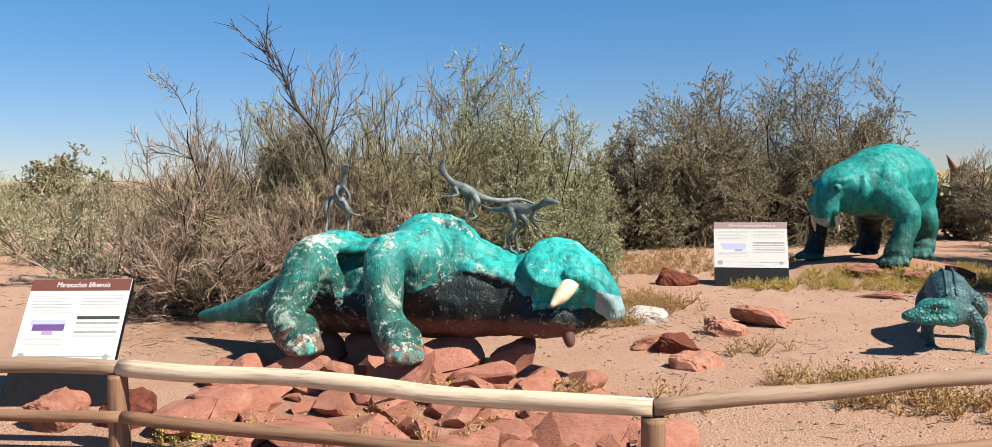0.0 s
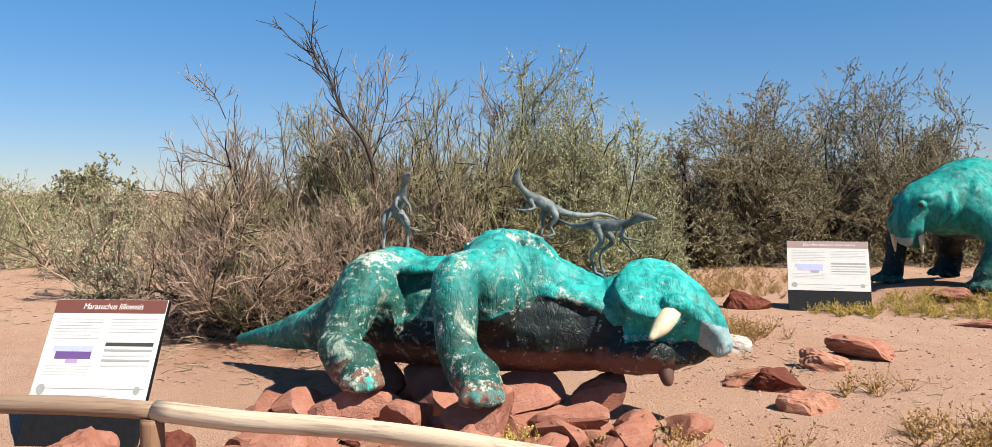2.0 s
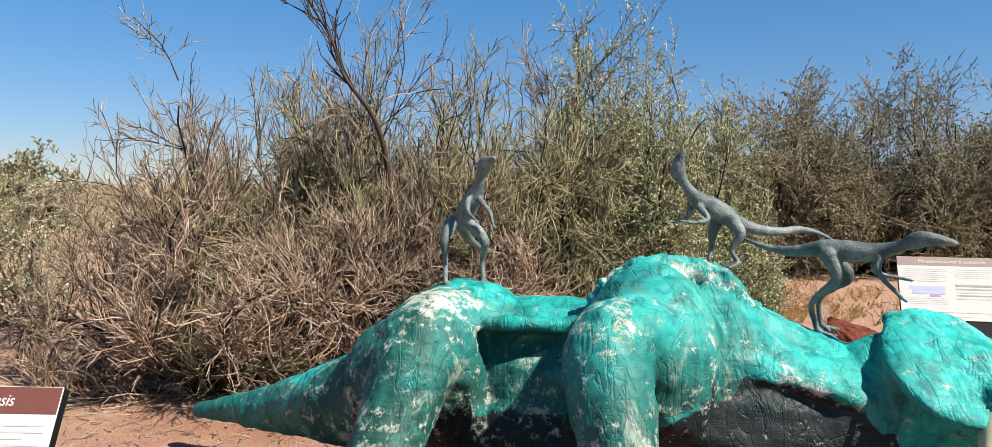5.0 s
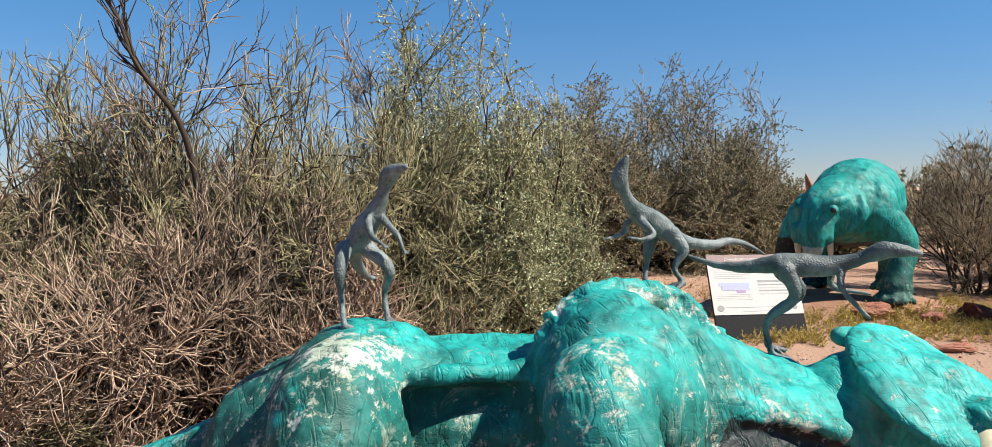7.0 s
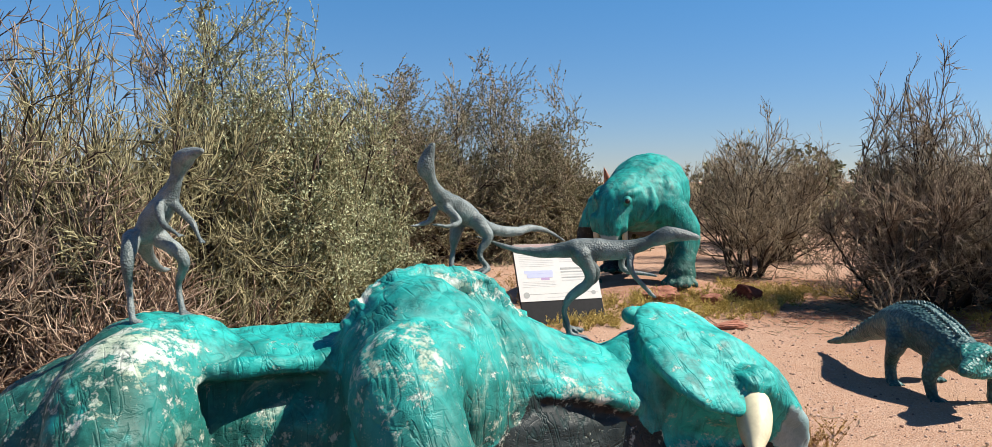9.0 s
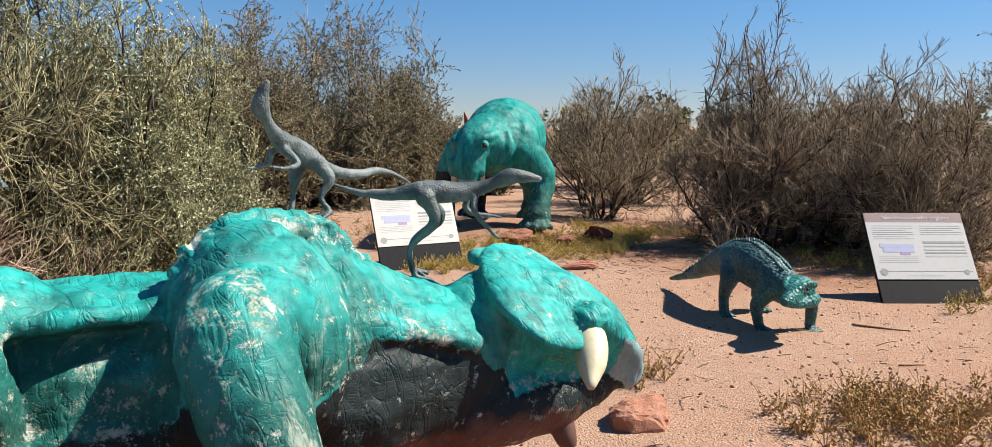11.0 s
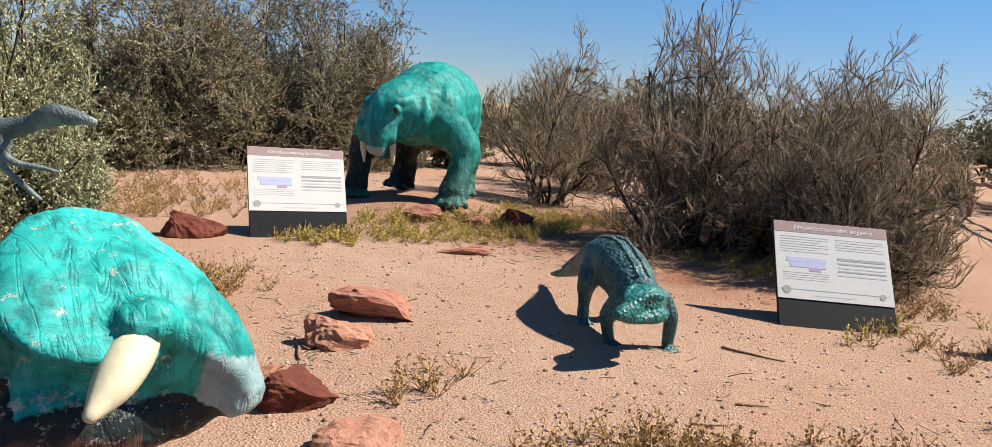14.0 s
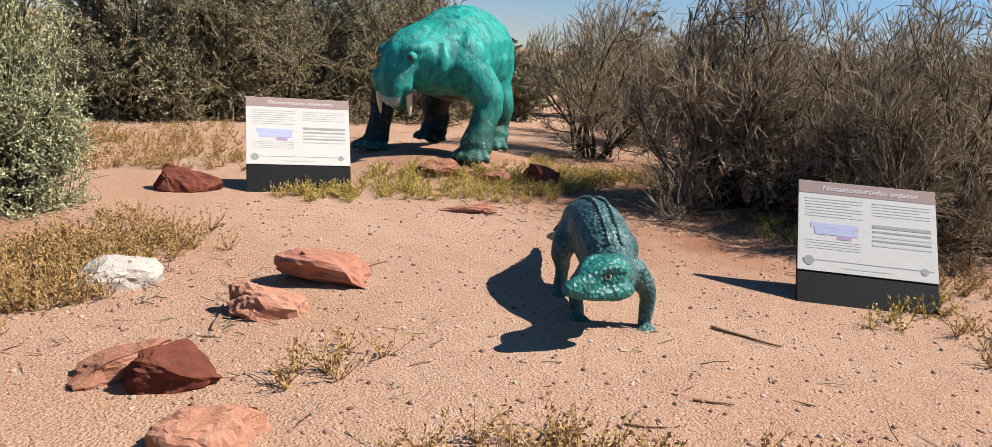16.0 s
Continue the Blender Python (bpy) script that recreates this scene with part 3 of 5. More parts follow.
# ---- aetosaur statue ----
def aetosaur_statue():
    g = GROUND
    shapes = [
        ("tube", [(4.48, 7.96, g + 0.09, 0.018), (4.36, 7.68, 0.12, 0.045), (4.2, 7.36, 0.27, 0.09), (4.05, 7.08, 0.37, 0.14), (3.97, 6.88, 0.37, 0.168), (3.87, 6.68, 0.32, 0.16), (3.77, 6.48, 0.26, 0.12), (3.68, 6.34, 0.26, 0.09)]),
        ("tube", [(3.72, 6.38, 0.27, 0.10), (3.57, 6.30, 0.31, 0.095), (3.42, 6.26, 0.30, 0.068), (3.28, 6.24, 0.275, 0.038)]),
        ("blob", (3.53, 6.28, 0.32), (0.10, 0.105, 0.072), (0, 0, 15)),
        ("tube", [(3.56, 6.19, 0.365, 0.026), (3.47, 6.20, 0.372, 0.024), (3.38, 6.225, 0.335, 0.018)]),
        ("tube", [(3.58, 6.37, 0.365, 0.026), (3.49, 6.35, 0.372, 0.024), (3.40, 6.31, 0.335, 0.018)]),
        ("tube", [(3.60, 6.20, 0.255, 0.045), (3.46, 6.20, 0.245, 0.036), (3.32, 6.225, 0.25, 0.022)]),
        ("tube", [(3.95, 7.02, 0.36, 0.11), (3.82, 6.98, 0.24, 0.07), (3.90, 7.06, 0.10, 0.045), (3.88, 7.04, g + 0.03, 0.04)]),
        ("tube", [(4.12, 6.98, 0.34, 0.11), (4.26, 6.9, 0.22, 0.07), (4.28, 7.0, 0.08, 0.045), (4.26, 6.95, g + 0.03, 0.04)]),
        ("tube", [(3.74, 6.58, 0.26, 0.085), (3.68, 6.66, 0.12, 0.05), (3.70, 6.65, g + 0.03, 0.035)]),
        ("tube", [(3.84, 6.42, 0.26, 0.085), (3.93, 6.38, 0.16, 0.05), (3.95, 6.39, g + 0.03, 0.035)]),
    ]
    for fx, fy in ((3.88, 7.04), (4.26, 6.95), (3.70, 6.65), (3.95, 6.39)):
        for k in range(4):
            a = math.radians(205 + 24 * k)
            shapes.append(("tube", [(fx, fy, g + 0.025, 0.022), (fx + 0.09 * math.cos(a), fy + 0.09 * math.sin(a), g + 0.012, 0.012)]))
    me = fused("aetosaur_statue", shapes, 0.011, 4)
    relief(me, 0.008, 12.0)
    set_attribute(me, "face", [max(0.0, min(1.0, (3.72 - v.co.x) * 8)) if v.co.z > 0.15 else 0.25 for v in me.vertices])

    def extra(bm):
        for ex, ey in ((3.475, 6.205), (3.52, 6.355)):
            first = len(bm.faces)
            bmesh.ops.create_uvsphere(bm, u_segments=12, v_segments=8, radius=0.021, matrix=pose(ex, ey, 0.335))
            bm.faces.ensure_lookup_table()
            for f in bm.faces[first:]:
                f.material_index = 1
            first = len(bm.faces)
            bmesh.ops.create_uvsphere(bm, u_segments=10, v_segments=8, radius=0.013, matrix=pose(ex - 0.004, ey + (0.011 if ey > 6.28 else -0.011), 0.337))
            bm.faces.ensure_lookup_table()
            for f in bm.faces[first:]:
                f.material_index = 2
        rows = spline([(4.36, 7.68, 0.165), (4.2, 7.36, 0.36), (4.05, 7.08, 0.51), (3.97, 6.88, 0.545), (3.87, 6.68, 0.49), (3.77, 6.48, 0.39)], 7)
        for i, r in enumerate(rows[:-1]):
            for s in (-0.035, 0.035):
                bmesh.ops.create_cone(bm, cap_ends=True, segments=5, radius1=0.022, radius2=0.004, depth=0.03, matrix=Matrix.Translation((r[0] + s * 0.9, r[1] - s * 0.4, r[2] - 0.004)))

    tagged(finish_statue(me, extra, [TEALSCALE, IVORY, EYE]), "dark teal statue of a low armoured aetosaur standing on sand", "statue")


aetosaur_statue()


# ---- small running reptile statues ----
def small_statue(body, tail, legs, arms, head, label):
    slim = lambda rows, k: [(*p[:3], p[3] * k) for p in rows]
    shapes = [("tube", slim(body, 0.86)), ("tube", slim(tail, 0.82)), ("tube", slim(head, 1.02))]
    shapes += [("tube", slim(r[:2], 0.80) + slim(r[2:], 0.70)) for r in legs] + [("tube", slim(r, 0.85)) for r in arms]
    for r in legs:
        x, y, z = r[-1][:3]
        d = Vector((head[-1][0] - x, head[-1][1] - y, 0)).normalized()
        for a in (-0.5, 0.0, 0.5):
            e = Matrix.Rotation(a, 3, "Z") @ d
            shapes.append(("tube", [(x, y, z, 0.011), (x + e.x * 0.065, y + e.y * 0.065, z - 0.014, 0.007)]))
    for r in arms:
        x, y, z = r[-1][:3]
        d = (Vector(r[-1][:3]) - Vector(r[-2][:3])).normalized()
        for a in (-0.5, 0.0, 0.5):
            e = Matrix.Rotation(a, 3, "Z") @ d
            shapes.append(("tube", [(x, y, z, 0.006), (x + e.x * 0.03, y + e.y * 0.03, z + e.z * 0.02, 0.004)]))
    me = fused("reptile_statue", shapes, 0.0055, 2)
    relief(me, 0.003, 30.0)
    tagged(finish_statue(me, lambda bm: None, [GREYGREEN]), label, "statue", "small reptile statues")


small_statue(
    [(-1.15, 6.56, 1.235, 0.042), (-1.12, 6.53, 1.29, 0.050), (-1.09, 6.50, 1.345, 0.042), (-1.07, 6.47, 1.40, 0.026), (-1.06, 6.455, 1.44, 0.024)],
    [(-1.15, 6.57, 1.23, 0.038), (-1.12, 6.68, 1.16, 0.025), (-1.06, 6.82, 1.10, 0.015), (-1.0, 6.95, 1.08, 0.006)],
    [[(-1.19, 6.53, 1.23, 0.036), (-1.215, 6.45, 1.16, 0.025), (-1.21, 6.46, 1.07, 0.015), (-1.21, 6.41, 0.985, 0.016)],
     [(-1.11, 6.55, 1.23, 0.036), (-1.05, 6.47, 1.16, 0.025), (-1.055, 6.53, 1.07, 0.015), (-1.05, 6.49, 0.985, 0.016)]],
    [[(-1.07, 6.47, 1.33, 0.018), (-1.03, 6.44, 1.28, 0.012), (-1.015, 6.40, 1.23, 0.009)], [(-1.12, 6.46, 1.33, 0.018), (-1.12, 6.41, 1.28, 0.012), (-1.09, 6.37, 1.25, 0.009)]],
    [(-1.06, 6.46, 1.44, 0.026), (-1.05, 6.43, 1.475, 0.030), (-1.03, 6.38, 1.492, 0.018), (-1.015, 6.345, 1.497, 0.009)],
    "grey-green statue of a slim two-legged reptile looking up")
small_statue(
    [(-0.05, 6.37, 1.27, 0.045), (-0.11, 6.35, 1.30, 0.050), (-0.18, 6.33, 1.335, 0.042), (-0.23, 6.31, 1.375, 0.027), (-0.265, 6.29, 1.42, 0.022)],
    [(-0.05, 6.37, 1.265, 0.042), (0.05, 6.40, 1.225, 0.030), (0.18, 6.43, 1.205, 0.024), (0.28, 6.45, 1.215, 0.019), (0.37, 6.46, 1.20, 0.012), (0.46, 6.46, 1.155, 0.005)],
    [[(-0.05, 6.33, 1.26, 0.040), (-0.02, 6.30, 1.20, 0.027), (-0.055, 6.30, 1.14, 0.015), (-0.03, 6.28, 1.085, 0.016)],
     [(-0.08, 6.41, 1.26, 0.040), (-0.10, 6.40, 1.20, 0.027), (-0.10, 6.42, 1.14, 0.015), (-0.12, 6.40, 1.075, 0.016)]],
    [[(-0.19, 6.30, 1.31, 0.018), (-0.17, 6.25, 1.265, 0.013), (-0.23, 6.22, 1.25, 0.009), (-0.27, 6.21, 1.255, 0.007)], [(-0.21, 6.36, 1.30, 0.018), (-0.22, 6.38, 1.26, 0.013), (-0.29, 6.34, 1.25, 0.008)]],
    [(-0.265, 6.29, 1.42, 0.024), (-0.285, 6.28, 1.455, 0.031), (-0.28, 6.265, 1.50, 0.020), (-0.27, 6.255, 1.53, 0.009)],
    "grey-green statue of a rearing reptile with a long curved tail")
small_statue(
    [(0.22, 6.10, 1.16, 0.042), (0.29, 6.06, 1.155, 0.048), (0.36, 6.01, 1.155, 0.042), (0.415, 5.965, 1.17, 0.030), (0.455, 5.92, 1.195, 0.025)],
    [(0.22, 6.10, 1.16, 0.040), (0.15, 6.17, 1.145, 0.026), (0.08, 6.24, 1.15, 0.017), (0.02, 6.31, 1.175, 0.010), (-0.03, 6.37, 1.20, 0.005)],
    [[(0.23, 6.06, 1.14, 0.040), (0.26, 6.05, 1.05, 0.026), (0.20, 6.12, 0.95, 0.016), (0.23, 6.13, 0.84, 0.017)],
     [(0.27, 6.13, 1.13, 0.040), (0.34, 6.12, 1.05, 0.026), (0.27, 6.20, 0.96, 0.015), (0.28, 6.22, 0.85, 0.016)]],
    [[(0.38, 5.97, 1.14, 0.018), (0.37, 5.95, 1.08, 0.013), (0.44, 5.93, 1.00, 0.010)], [(0.40, 6.03, 1.14, 0.018), (0.40, 6.03, 1.08, 0.013), (0.48, 5.98, 1.06, 0.009)]],
    [(0.455, 5.92, 1.195, 0.026), (0.485, 5.89, 1.212, 0.030), (0.525, 5.85, 1.21, 0.020), (0.56, 5.82, 1.203, 0.011)],
    "grey-green statue of a running reptile with outstretched neck")


# ---- information boards ----
def text_part(name, words, size, material, parent, m, label, width):
    cu = bpy.data.curves.new(name, "FONT")
    cu.body, cu.size, cu.extrude, cu.align_x, cu.align_y, cu.shear = words, size, 0.0008, "CENTER", "CENTER", 0.18
    tmp = new(name, cu)
    me = bpy.data.meshes.new_from_object(tmp.evaluated_get(bpy.context.evaluated_depsgraph_get()))
    bpy.data.objects.remove(tmp)
    bpy.data.curves.remove(cu)
    xs = [v.co.x for v in me.vertices]
    k = width / (max(xs) - min(xs))
    me.transform(m @ Matrix.Diagonal((k, k, 1, 1)))
    me.materials.append(material)
    ob = new(name, me)
    ob.parent = parent
    return tagged(ob, label)


def plate(name, x, y, w, h, z, material, parent, label=""):
    bm = bmesh.new()
    box(bm, (w, h, 0.0016), Matrix.Translation((x, y, z)))
    return part(name, bm, material, parent, label)


def info_board(base, yaw, lean, title, header, width, purple, group_label, size=1.0):
    """A slab leaning back: local x across, y up the slope, z out of its face."""
    w, h, foot = 0.86, 0.96, 0.33
    thing = tagged(new("information_board"), group_label, "information board", "information boards")
    thing.matrix_world = pose(*base, 0, 0, yaw) @ pose(0, 0, 0, 90 - lean, 0, 0) @ Matrix.Diagonal((size, 1, 1, 1))
    bm = bmesh.new()
    box(bm, (w, h + 0.12, 0.035), Matrix.Translation((0, h / 2 - 0.06, -0.0175)), 0.004)
    part("slab", bm, BLACKPAINT, thing, "black painted slab")
    bm = bmesh.new()
    box(bm, (w, h - foot, 0.006), Matrix.Translation((0, foot + (h - foot) / 2, 0.003)), 0.0015)
    panel = part("panel", bm, PANELWHITE, thing, "white printed panel")
    top = h
    plate("header", 0, top - 0.045, w - 0.004, 0.086, 0.0068, header, panel, "brown title band")
    text_part("title", title, 0.05, LETTER, panel, Matrix.Translation((0.02, top - 0.047, 0.0085)), "white italic title", width)
    for col, x0 in ((0, -0.21), (1, 0.21)):
        for i in range(7 if col == 0 else 5):
            short = 0.07 if i % 3 == 2 else 0.0
            plate("text_line", x0 - short / 2 + 0.004, top - 0.125 - i * 0.0205, 0.36 - short, 0.0055, 0.0066, BARPALE, panel)
    plate("subheading", 0.215, top - 0.285, 0.36, 0.022, 0.0068, BARDARK if purple else BARGREY, panel)
    for i in range(4):
        plate("table_line", 0.215, top - 0.322 - i * 0.031, 0.36, 0.013, 0.0066, BARGREY if i % 2 == 0 else BARPALE, panel)
    plate("diagram_band", -0.20, top - 0.315, 0.30, 0.034, 0.0066, PRINTBLUE, panel)
    plate("diagram_band", -0.19, top - 0.355, 0.27, 0.044, 0.0070, PRINTPURPLE if purple else PRINTBLUE, panel)
    plate("diagram_band", -0.19 + (0.0 if purple else 0.05), top - 0.39, 0.09, 0.028, 0.0066, PRINTLILAC, panel)
    for i in range(4):
        plate("text_line", -0.21, top - 0.42 - i * 0.018, 0.34, 0.004, 0.0064, BARPALE, panel)
    plate("rule", 0.0, foot + 0.075, 0.80, 0.004, 0.0064, BARGREY, panel)
    for x0, r in ((-0.36, 0.032), (0.35, 0.024)):
        bm = bmesh.new()
        bmesh.ops.create_cone(bm, cap_ends=True, segments=20, radius1=r, radius2=r, depth=0.0016, matrix=Matrix.Translation((x0, foot + 0.068, 0.0072)))
        part("emblem", bm, BARGREY, panel)
    plate("text_line", 0.0, foot + 0.035, 0.30, 0.008, 0.0064, BARPALE, panel)
    return thing


info_board((-2.81, 5.30, -0.12), -4, 29, "Marasuchus lilloensis", HEADER, 0.46, True, "leaning white information board with a brown title band behind the fence", 0.83)
info_board((3.43, 10.25, -0.13), -14, 25, "Dinodontosaurus brevirostris", HEADERFADED, 0.55, False, "leaning white information board with faded title on sand near weeds", 1.07)
info_board((5.57, 6.07, -0.16), -42, 33, "Neoaetosauroides engaeus", HEADERFADED, 0.60, False, "leaning white information board with faded title on a black foot")


# ---- rocks ----
def rock(name, x, y, size, material, label, group, seed, sink=0.25, turn=0.0, lift=0.0, cuts=9, rough=0.0):
    rnd = random.Random(seed)
    bm = bmesh.new()
    bmesh.ops.create_icosphere(bm, subdivisions=3, radius=0.66)
    for _ in range(cuts):
        n = Vector((rnd.uniform(-1, 1), rnd.uniform(-1, 1), rnd.uniform(-0.7, 1))).normalized()
        d = rnd.uniform(0.24, 0.44)
        for v in bm.verts:
            k = v.co.dot(n) - d
            if k > 0:
                v.co -= n * k
    off = Vector((seed * 1.7, seed * 0.3, 0))
    if rough:
        # broken blocky stone: squared body with chipped ledges
        bmesh.ops.subdivide_edges(bm, edges=bm.edges[:], cuts=1, use_grid_fill=True)
        for v in bm.verts:
            q = Vector([math.copysign(abs(c) ** 0.75, c) for c in v.co]) * 0.86
            ledge = noise.noise(q * 2.6 + off)
            q *= 1.0 + rough * (round(ledge * 4) / 4 * 0.7 + noise.noise(q * 9 + off) * 0.4 + noise.noise(q * 20 + off) * 0.25)
            v.co = q
    for v in bm.verts:
        v.co += v.co.normalized() * (0.03 * noise.noise(v.co * 3 + off) + 0.022 * noise.noise(v.co * 8 + off))
    ob = part(name, bm, material)
    ob.matrix_world = pose(x, y, ground_height(x, y) + size[2] * (0.5 - sink) + lift, rnd.uniform(-12, 12), rnd.uniform(-12, 12), turn or rnd.uniform(0, 360)) @ Matrix.Diagonal((*size, 1))
    return tagged(ob, label, "rock", group)


rng = random.Random(4)
PILE = []
for i in range(900):
    x, y = rng.uniform(-1.9, 1.2), rng.uniform(3.9, 6.0)
    line = 4.45 - 0.37 * (x + 1.95)
    if y < line + 0.28 or (y > 5.7 and x > 0.2) or x > 1.15 - 0.45 * (y - 4.0):
        continue
    s = rng.choice((0.18, 0.24, 0.30, 0.38, 0.46)) * rng.uniform(0.85, 1.15) * (1.1 if y < 5.1 else 0.8)
    if all(math.hypot(x - a, y - b) > 0.40 * (s + c) for a, b, c in PILE):
        PILE.append((x, y, s))
for i, (x, y, s) in enumerate(PILE[:120]):
    rock("rock", x, y, (s * rng.uniform(1.0, 1.5), s * rng.uniform(0.85, 1.2), s * rng.uniform(0.45, 0.8)), REDROCK, "angular red sandstone rock lying in a heap under the statue", "red rocks under the statue", 20 + i, rng.uniform(0.2, 0.36), cuts=10)
for i, (x, y, sx, sy, sz) in enumerate((
    (-1.30, 5.72, 0.55, 0.46, 0.38), (-0.50, 5.36, 0.54, 0.48, 0.40), (-0.92, 5.50, 0.42, 0.34, 0.30), (0.02, 5.50, 0.46, 0.38, 0.26), (0.36, 5.36, 0.40, 0.34, 0.22), (-1.62, 5.72, 0.34, 0.30, 0.28),
    (-0.30, 5.95, 0.6, 0.5, 0.40), (-0.85, 6.25, 0.6, 0.5, 0.40), (-1.25, 6.50, 0.6, 0.5, 0.40), (0.25, 5.98, 0.45, 0.40, 0.42), (0.70, 5.62, 0.34, 0.30, 0.16))):
    rock("rock", x, y, (sx * 0.9, sy * 0.9, sz * 0.92), REDROCK, "red sandstone block propping up the fallen statue", "red rocks under the statue", 500 + i, 0.16, cuts=9)
for i, (x, y, sx, sy, sz, mt, lab) in enumerate((
    (2.74, 7.76, 0.56, 0.38, 0.19, REDROCK, "flat red sandstone slab on sand"),
    (2.22, 7.38, 0.32, 0.28, 0.17, PALEROCK, "pale red sandstone block on sand"),
    (1.65, 6.64, 0.33, 0.26, 0.17, DARKROCK, "dark red broken stone on sand"),
    (1.63, 6.13, 0.30, 0.27, 0.21, PALEROCK, "pale red angular boulder on sand"),
    (1.44, 6.86, 0.36, 0.28, 0.15, PALEROCK, "low red stone beside a darker one"),
    (1.58, 8.12, 0.42, 0.28, 0.22, WHITEROCK, "rounded white stone beside dry weeds"),
    (2.54, 10.55, 0.40, 0.30, 0.30, DARKROCK, "squarish dark red stone beside a board"),
    (5.95, 10.0, 0.32, 0.28, 0.30, DARKROCK, "dark red stone in the weeds"),
    (-2.55, 4.95, 0.34, 0.30, 0.26, REDROCK, "red sandstone rock in front of a board"),
    (-2.15, 4.95, 0.30, 0.26, 0.28, DARKROCK, "dark red sandstone rock beside the fence"),
    (5.0, 10.45, 0.40, 0.28, 0.18, REDROCK, "red stone at the edge of the mound"),
    (5.5, 10.2, 0.36, 0.24, 0.14, REDROCK, "flat red stone at the edge of the mound"),
    (4.6, 9.2, 0.5, 0.2, 0.08, REDROCK, "thin flat red stone in sand"),
)):
    rock("rock", x, y, (sx, sy, sz), mt, lab, "loose stones", 300 + i, 0.32, turn=-30 + 17 * (i % 3), cuts=3 if mt is WHITEROCK else 6, rough=0.12 if mt is WHITEROCK else 0.22)


# ---- fence ----
def post(x, y, top, radius, material, label, lean=(0.0, 0.0)):
    g = ground_height(x, y)
    bm = bmesh.new()
    rows = [(0, 0, -0.15, radius * 1.05), (lean[0] * 0.3, lean[1] * 0.3, (top - g) * 0.35, radius), (lean[0], lean[1], top - g - 0.02, radius * 0.94), (lean[0], lean[1], top - g, radius * 0.88)]
    tube(bm, rows, 12, 4, caps=False)
    ob = part("fence_post", bm, material, smooth=True)
    ob.location = (x, y, g)
    return tagged(ob, label, "fence post", "fence posts")


def rail(a, b, r0, r1, material, label, bow=0.02, seed=1):
    """A pole from a to b; built along its own z so that the grain runs lengthwise."""
    a, b = Vector(a), Vector(b)
    length = (b - a).length
    rnd = random.Random(seed)
    bm = bmesh.new()
    rows = []
    for i in range(7):
        t = i / 6
        e = 0.0 if i in (0, 6) else 1.0
        rows.append((e * rnd.uniform(-bow, bow), e * rnd.uniform(-bow, bow), t * length, (r0 + (r1 - r0) * t) * rnd.uniform(0.95, 1.06)))
    tube(bm, rows, 12, 4, caps=False)
    ob = part("fence_rail", bm, material, smooth=True)
    ob.matrix_world = Matrix.Translation(a) @ (b - a).to_track_quat("Z", "Y").to_matrix().to_4x4()
    return tagged(ob, label, "fence rail", "fence rails")


PALE_RAIL = "pale peeled wooden pole rail of a low fence"
GREY_RAIL = "weathered grey-brown wooden pole rail of a low fence"
DARK_POST = "dark brown round wooden fence post in sand"
PALE_POST = "pale square-cut wooden fence post in sand"
post(-1.95, 4.45, 0.36, 0.055, BROWNWOOD, DARK_POST)
post(0.74, 3.50, 0.37, 0.055, BROWNWOOD, DARK_POST)
post(3.25, 3.93, 0.44, 0.06, BROWNWOOD, DARK_POST)
post(5.35, 4.16, 0.62, 0.055, BROWNWOOD, DARK_POST, (-0.04, 0.02))
post(7.6, 4.75, 0.60, 0.05, BROWNWOOD, DARK_POST)
post(10.2, 5.5, 0.60, 0.05, BROWNWOOD, DARK_POST)
post(12.9, 6.35, 0.58, 0.06, BROWNWOOD, DARK_POST)
post(13.0, 6.75, 0.62, 0.07, PALEWOOD, PALE_POST)
post(15.4, 8.1, 0.62, 0.06, BROWNWOOD, DARK_POST)
post(17.5, 9.35, 0.60, 0.06, BROWNWOOD, DARK_POST)
post(21.0, 10.6, 0.60, 0.06, BROWNWOOD, DARK_POST)
post(28.5, 13.2, 0.62, 0.06, BROWNWOOD, DARK_POST)
post(33.0, 14.2, 0.62, 0.06, BROWNWOOD, DARK_POST)
TOPS = [(-4.6, 4.8, 0.38), (-1.93, 4.46, 0.395), (0.74, 3.50, 0.415), (3.25, 3.93, 0.48), (5.31, 4.18, 0.66), (7.6, 4.75, 0.64), (10.2, 5.5, 0.64), (13.0, 6.7, 0.66), (15.4, 8.1, 0.66), (17.5, 9.35, 0.62), (21.0, 10.6, 0.62), (28.5, 13.2, 0.64), (33.0, 14.2, 0.64)]
UPPER = (GREYWOOD, PALEWOOD, GREYWOOD, PALEWOOD, PALEWOOD, PALEWOOD, PALEWOOD, PALEWOOD, BROWNWOOD, BROWNWOOD, BROWNWOOD, BROWNWOOD)
for i, (a, b) in enumerate(zip(TOPS, TOPS[1:])):
    mt = UPPER[i]
    rail(a, b, 0.038 if i == 2 else 0.047, 0.036 if i == 2 else 0.042, mt, PALE_RAIL if mt is PALEWOOD else GREY_RAIL, 0.02, i)
    low = lambda p: (p[0] + 0.03, p[1] - 0.07, ground_height(p[0], p[1]) + 0.45 * (p[2] - GROUND))
    rail(low(a), low(b), 0.036, 0.032, PALEWOOD if i == 4 else BROWNWOOD, GREY_RAIL, 0.015, 50 + i)


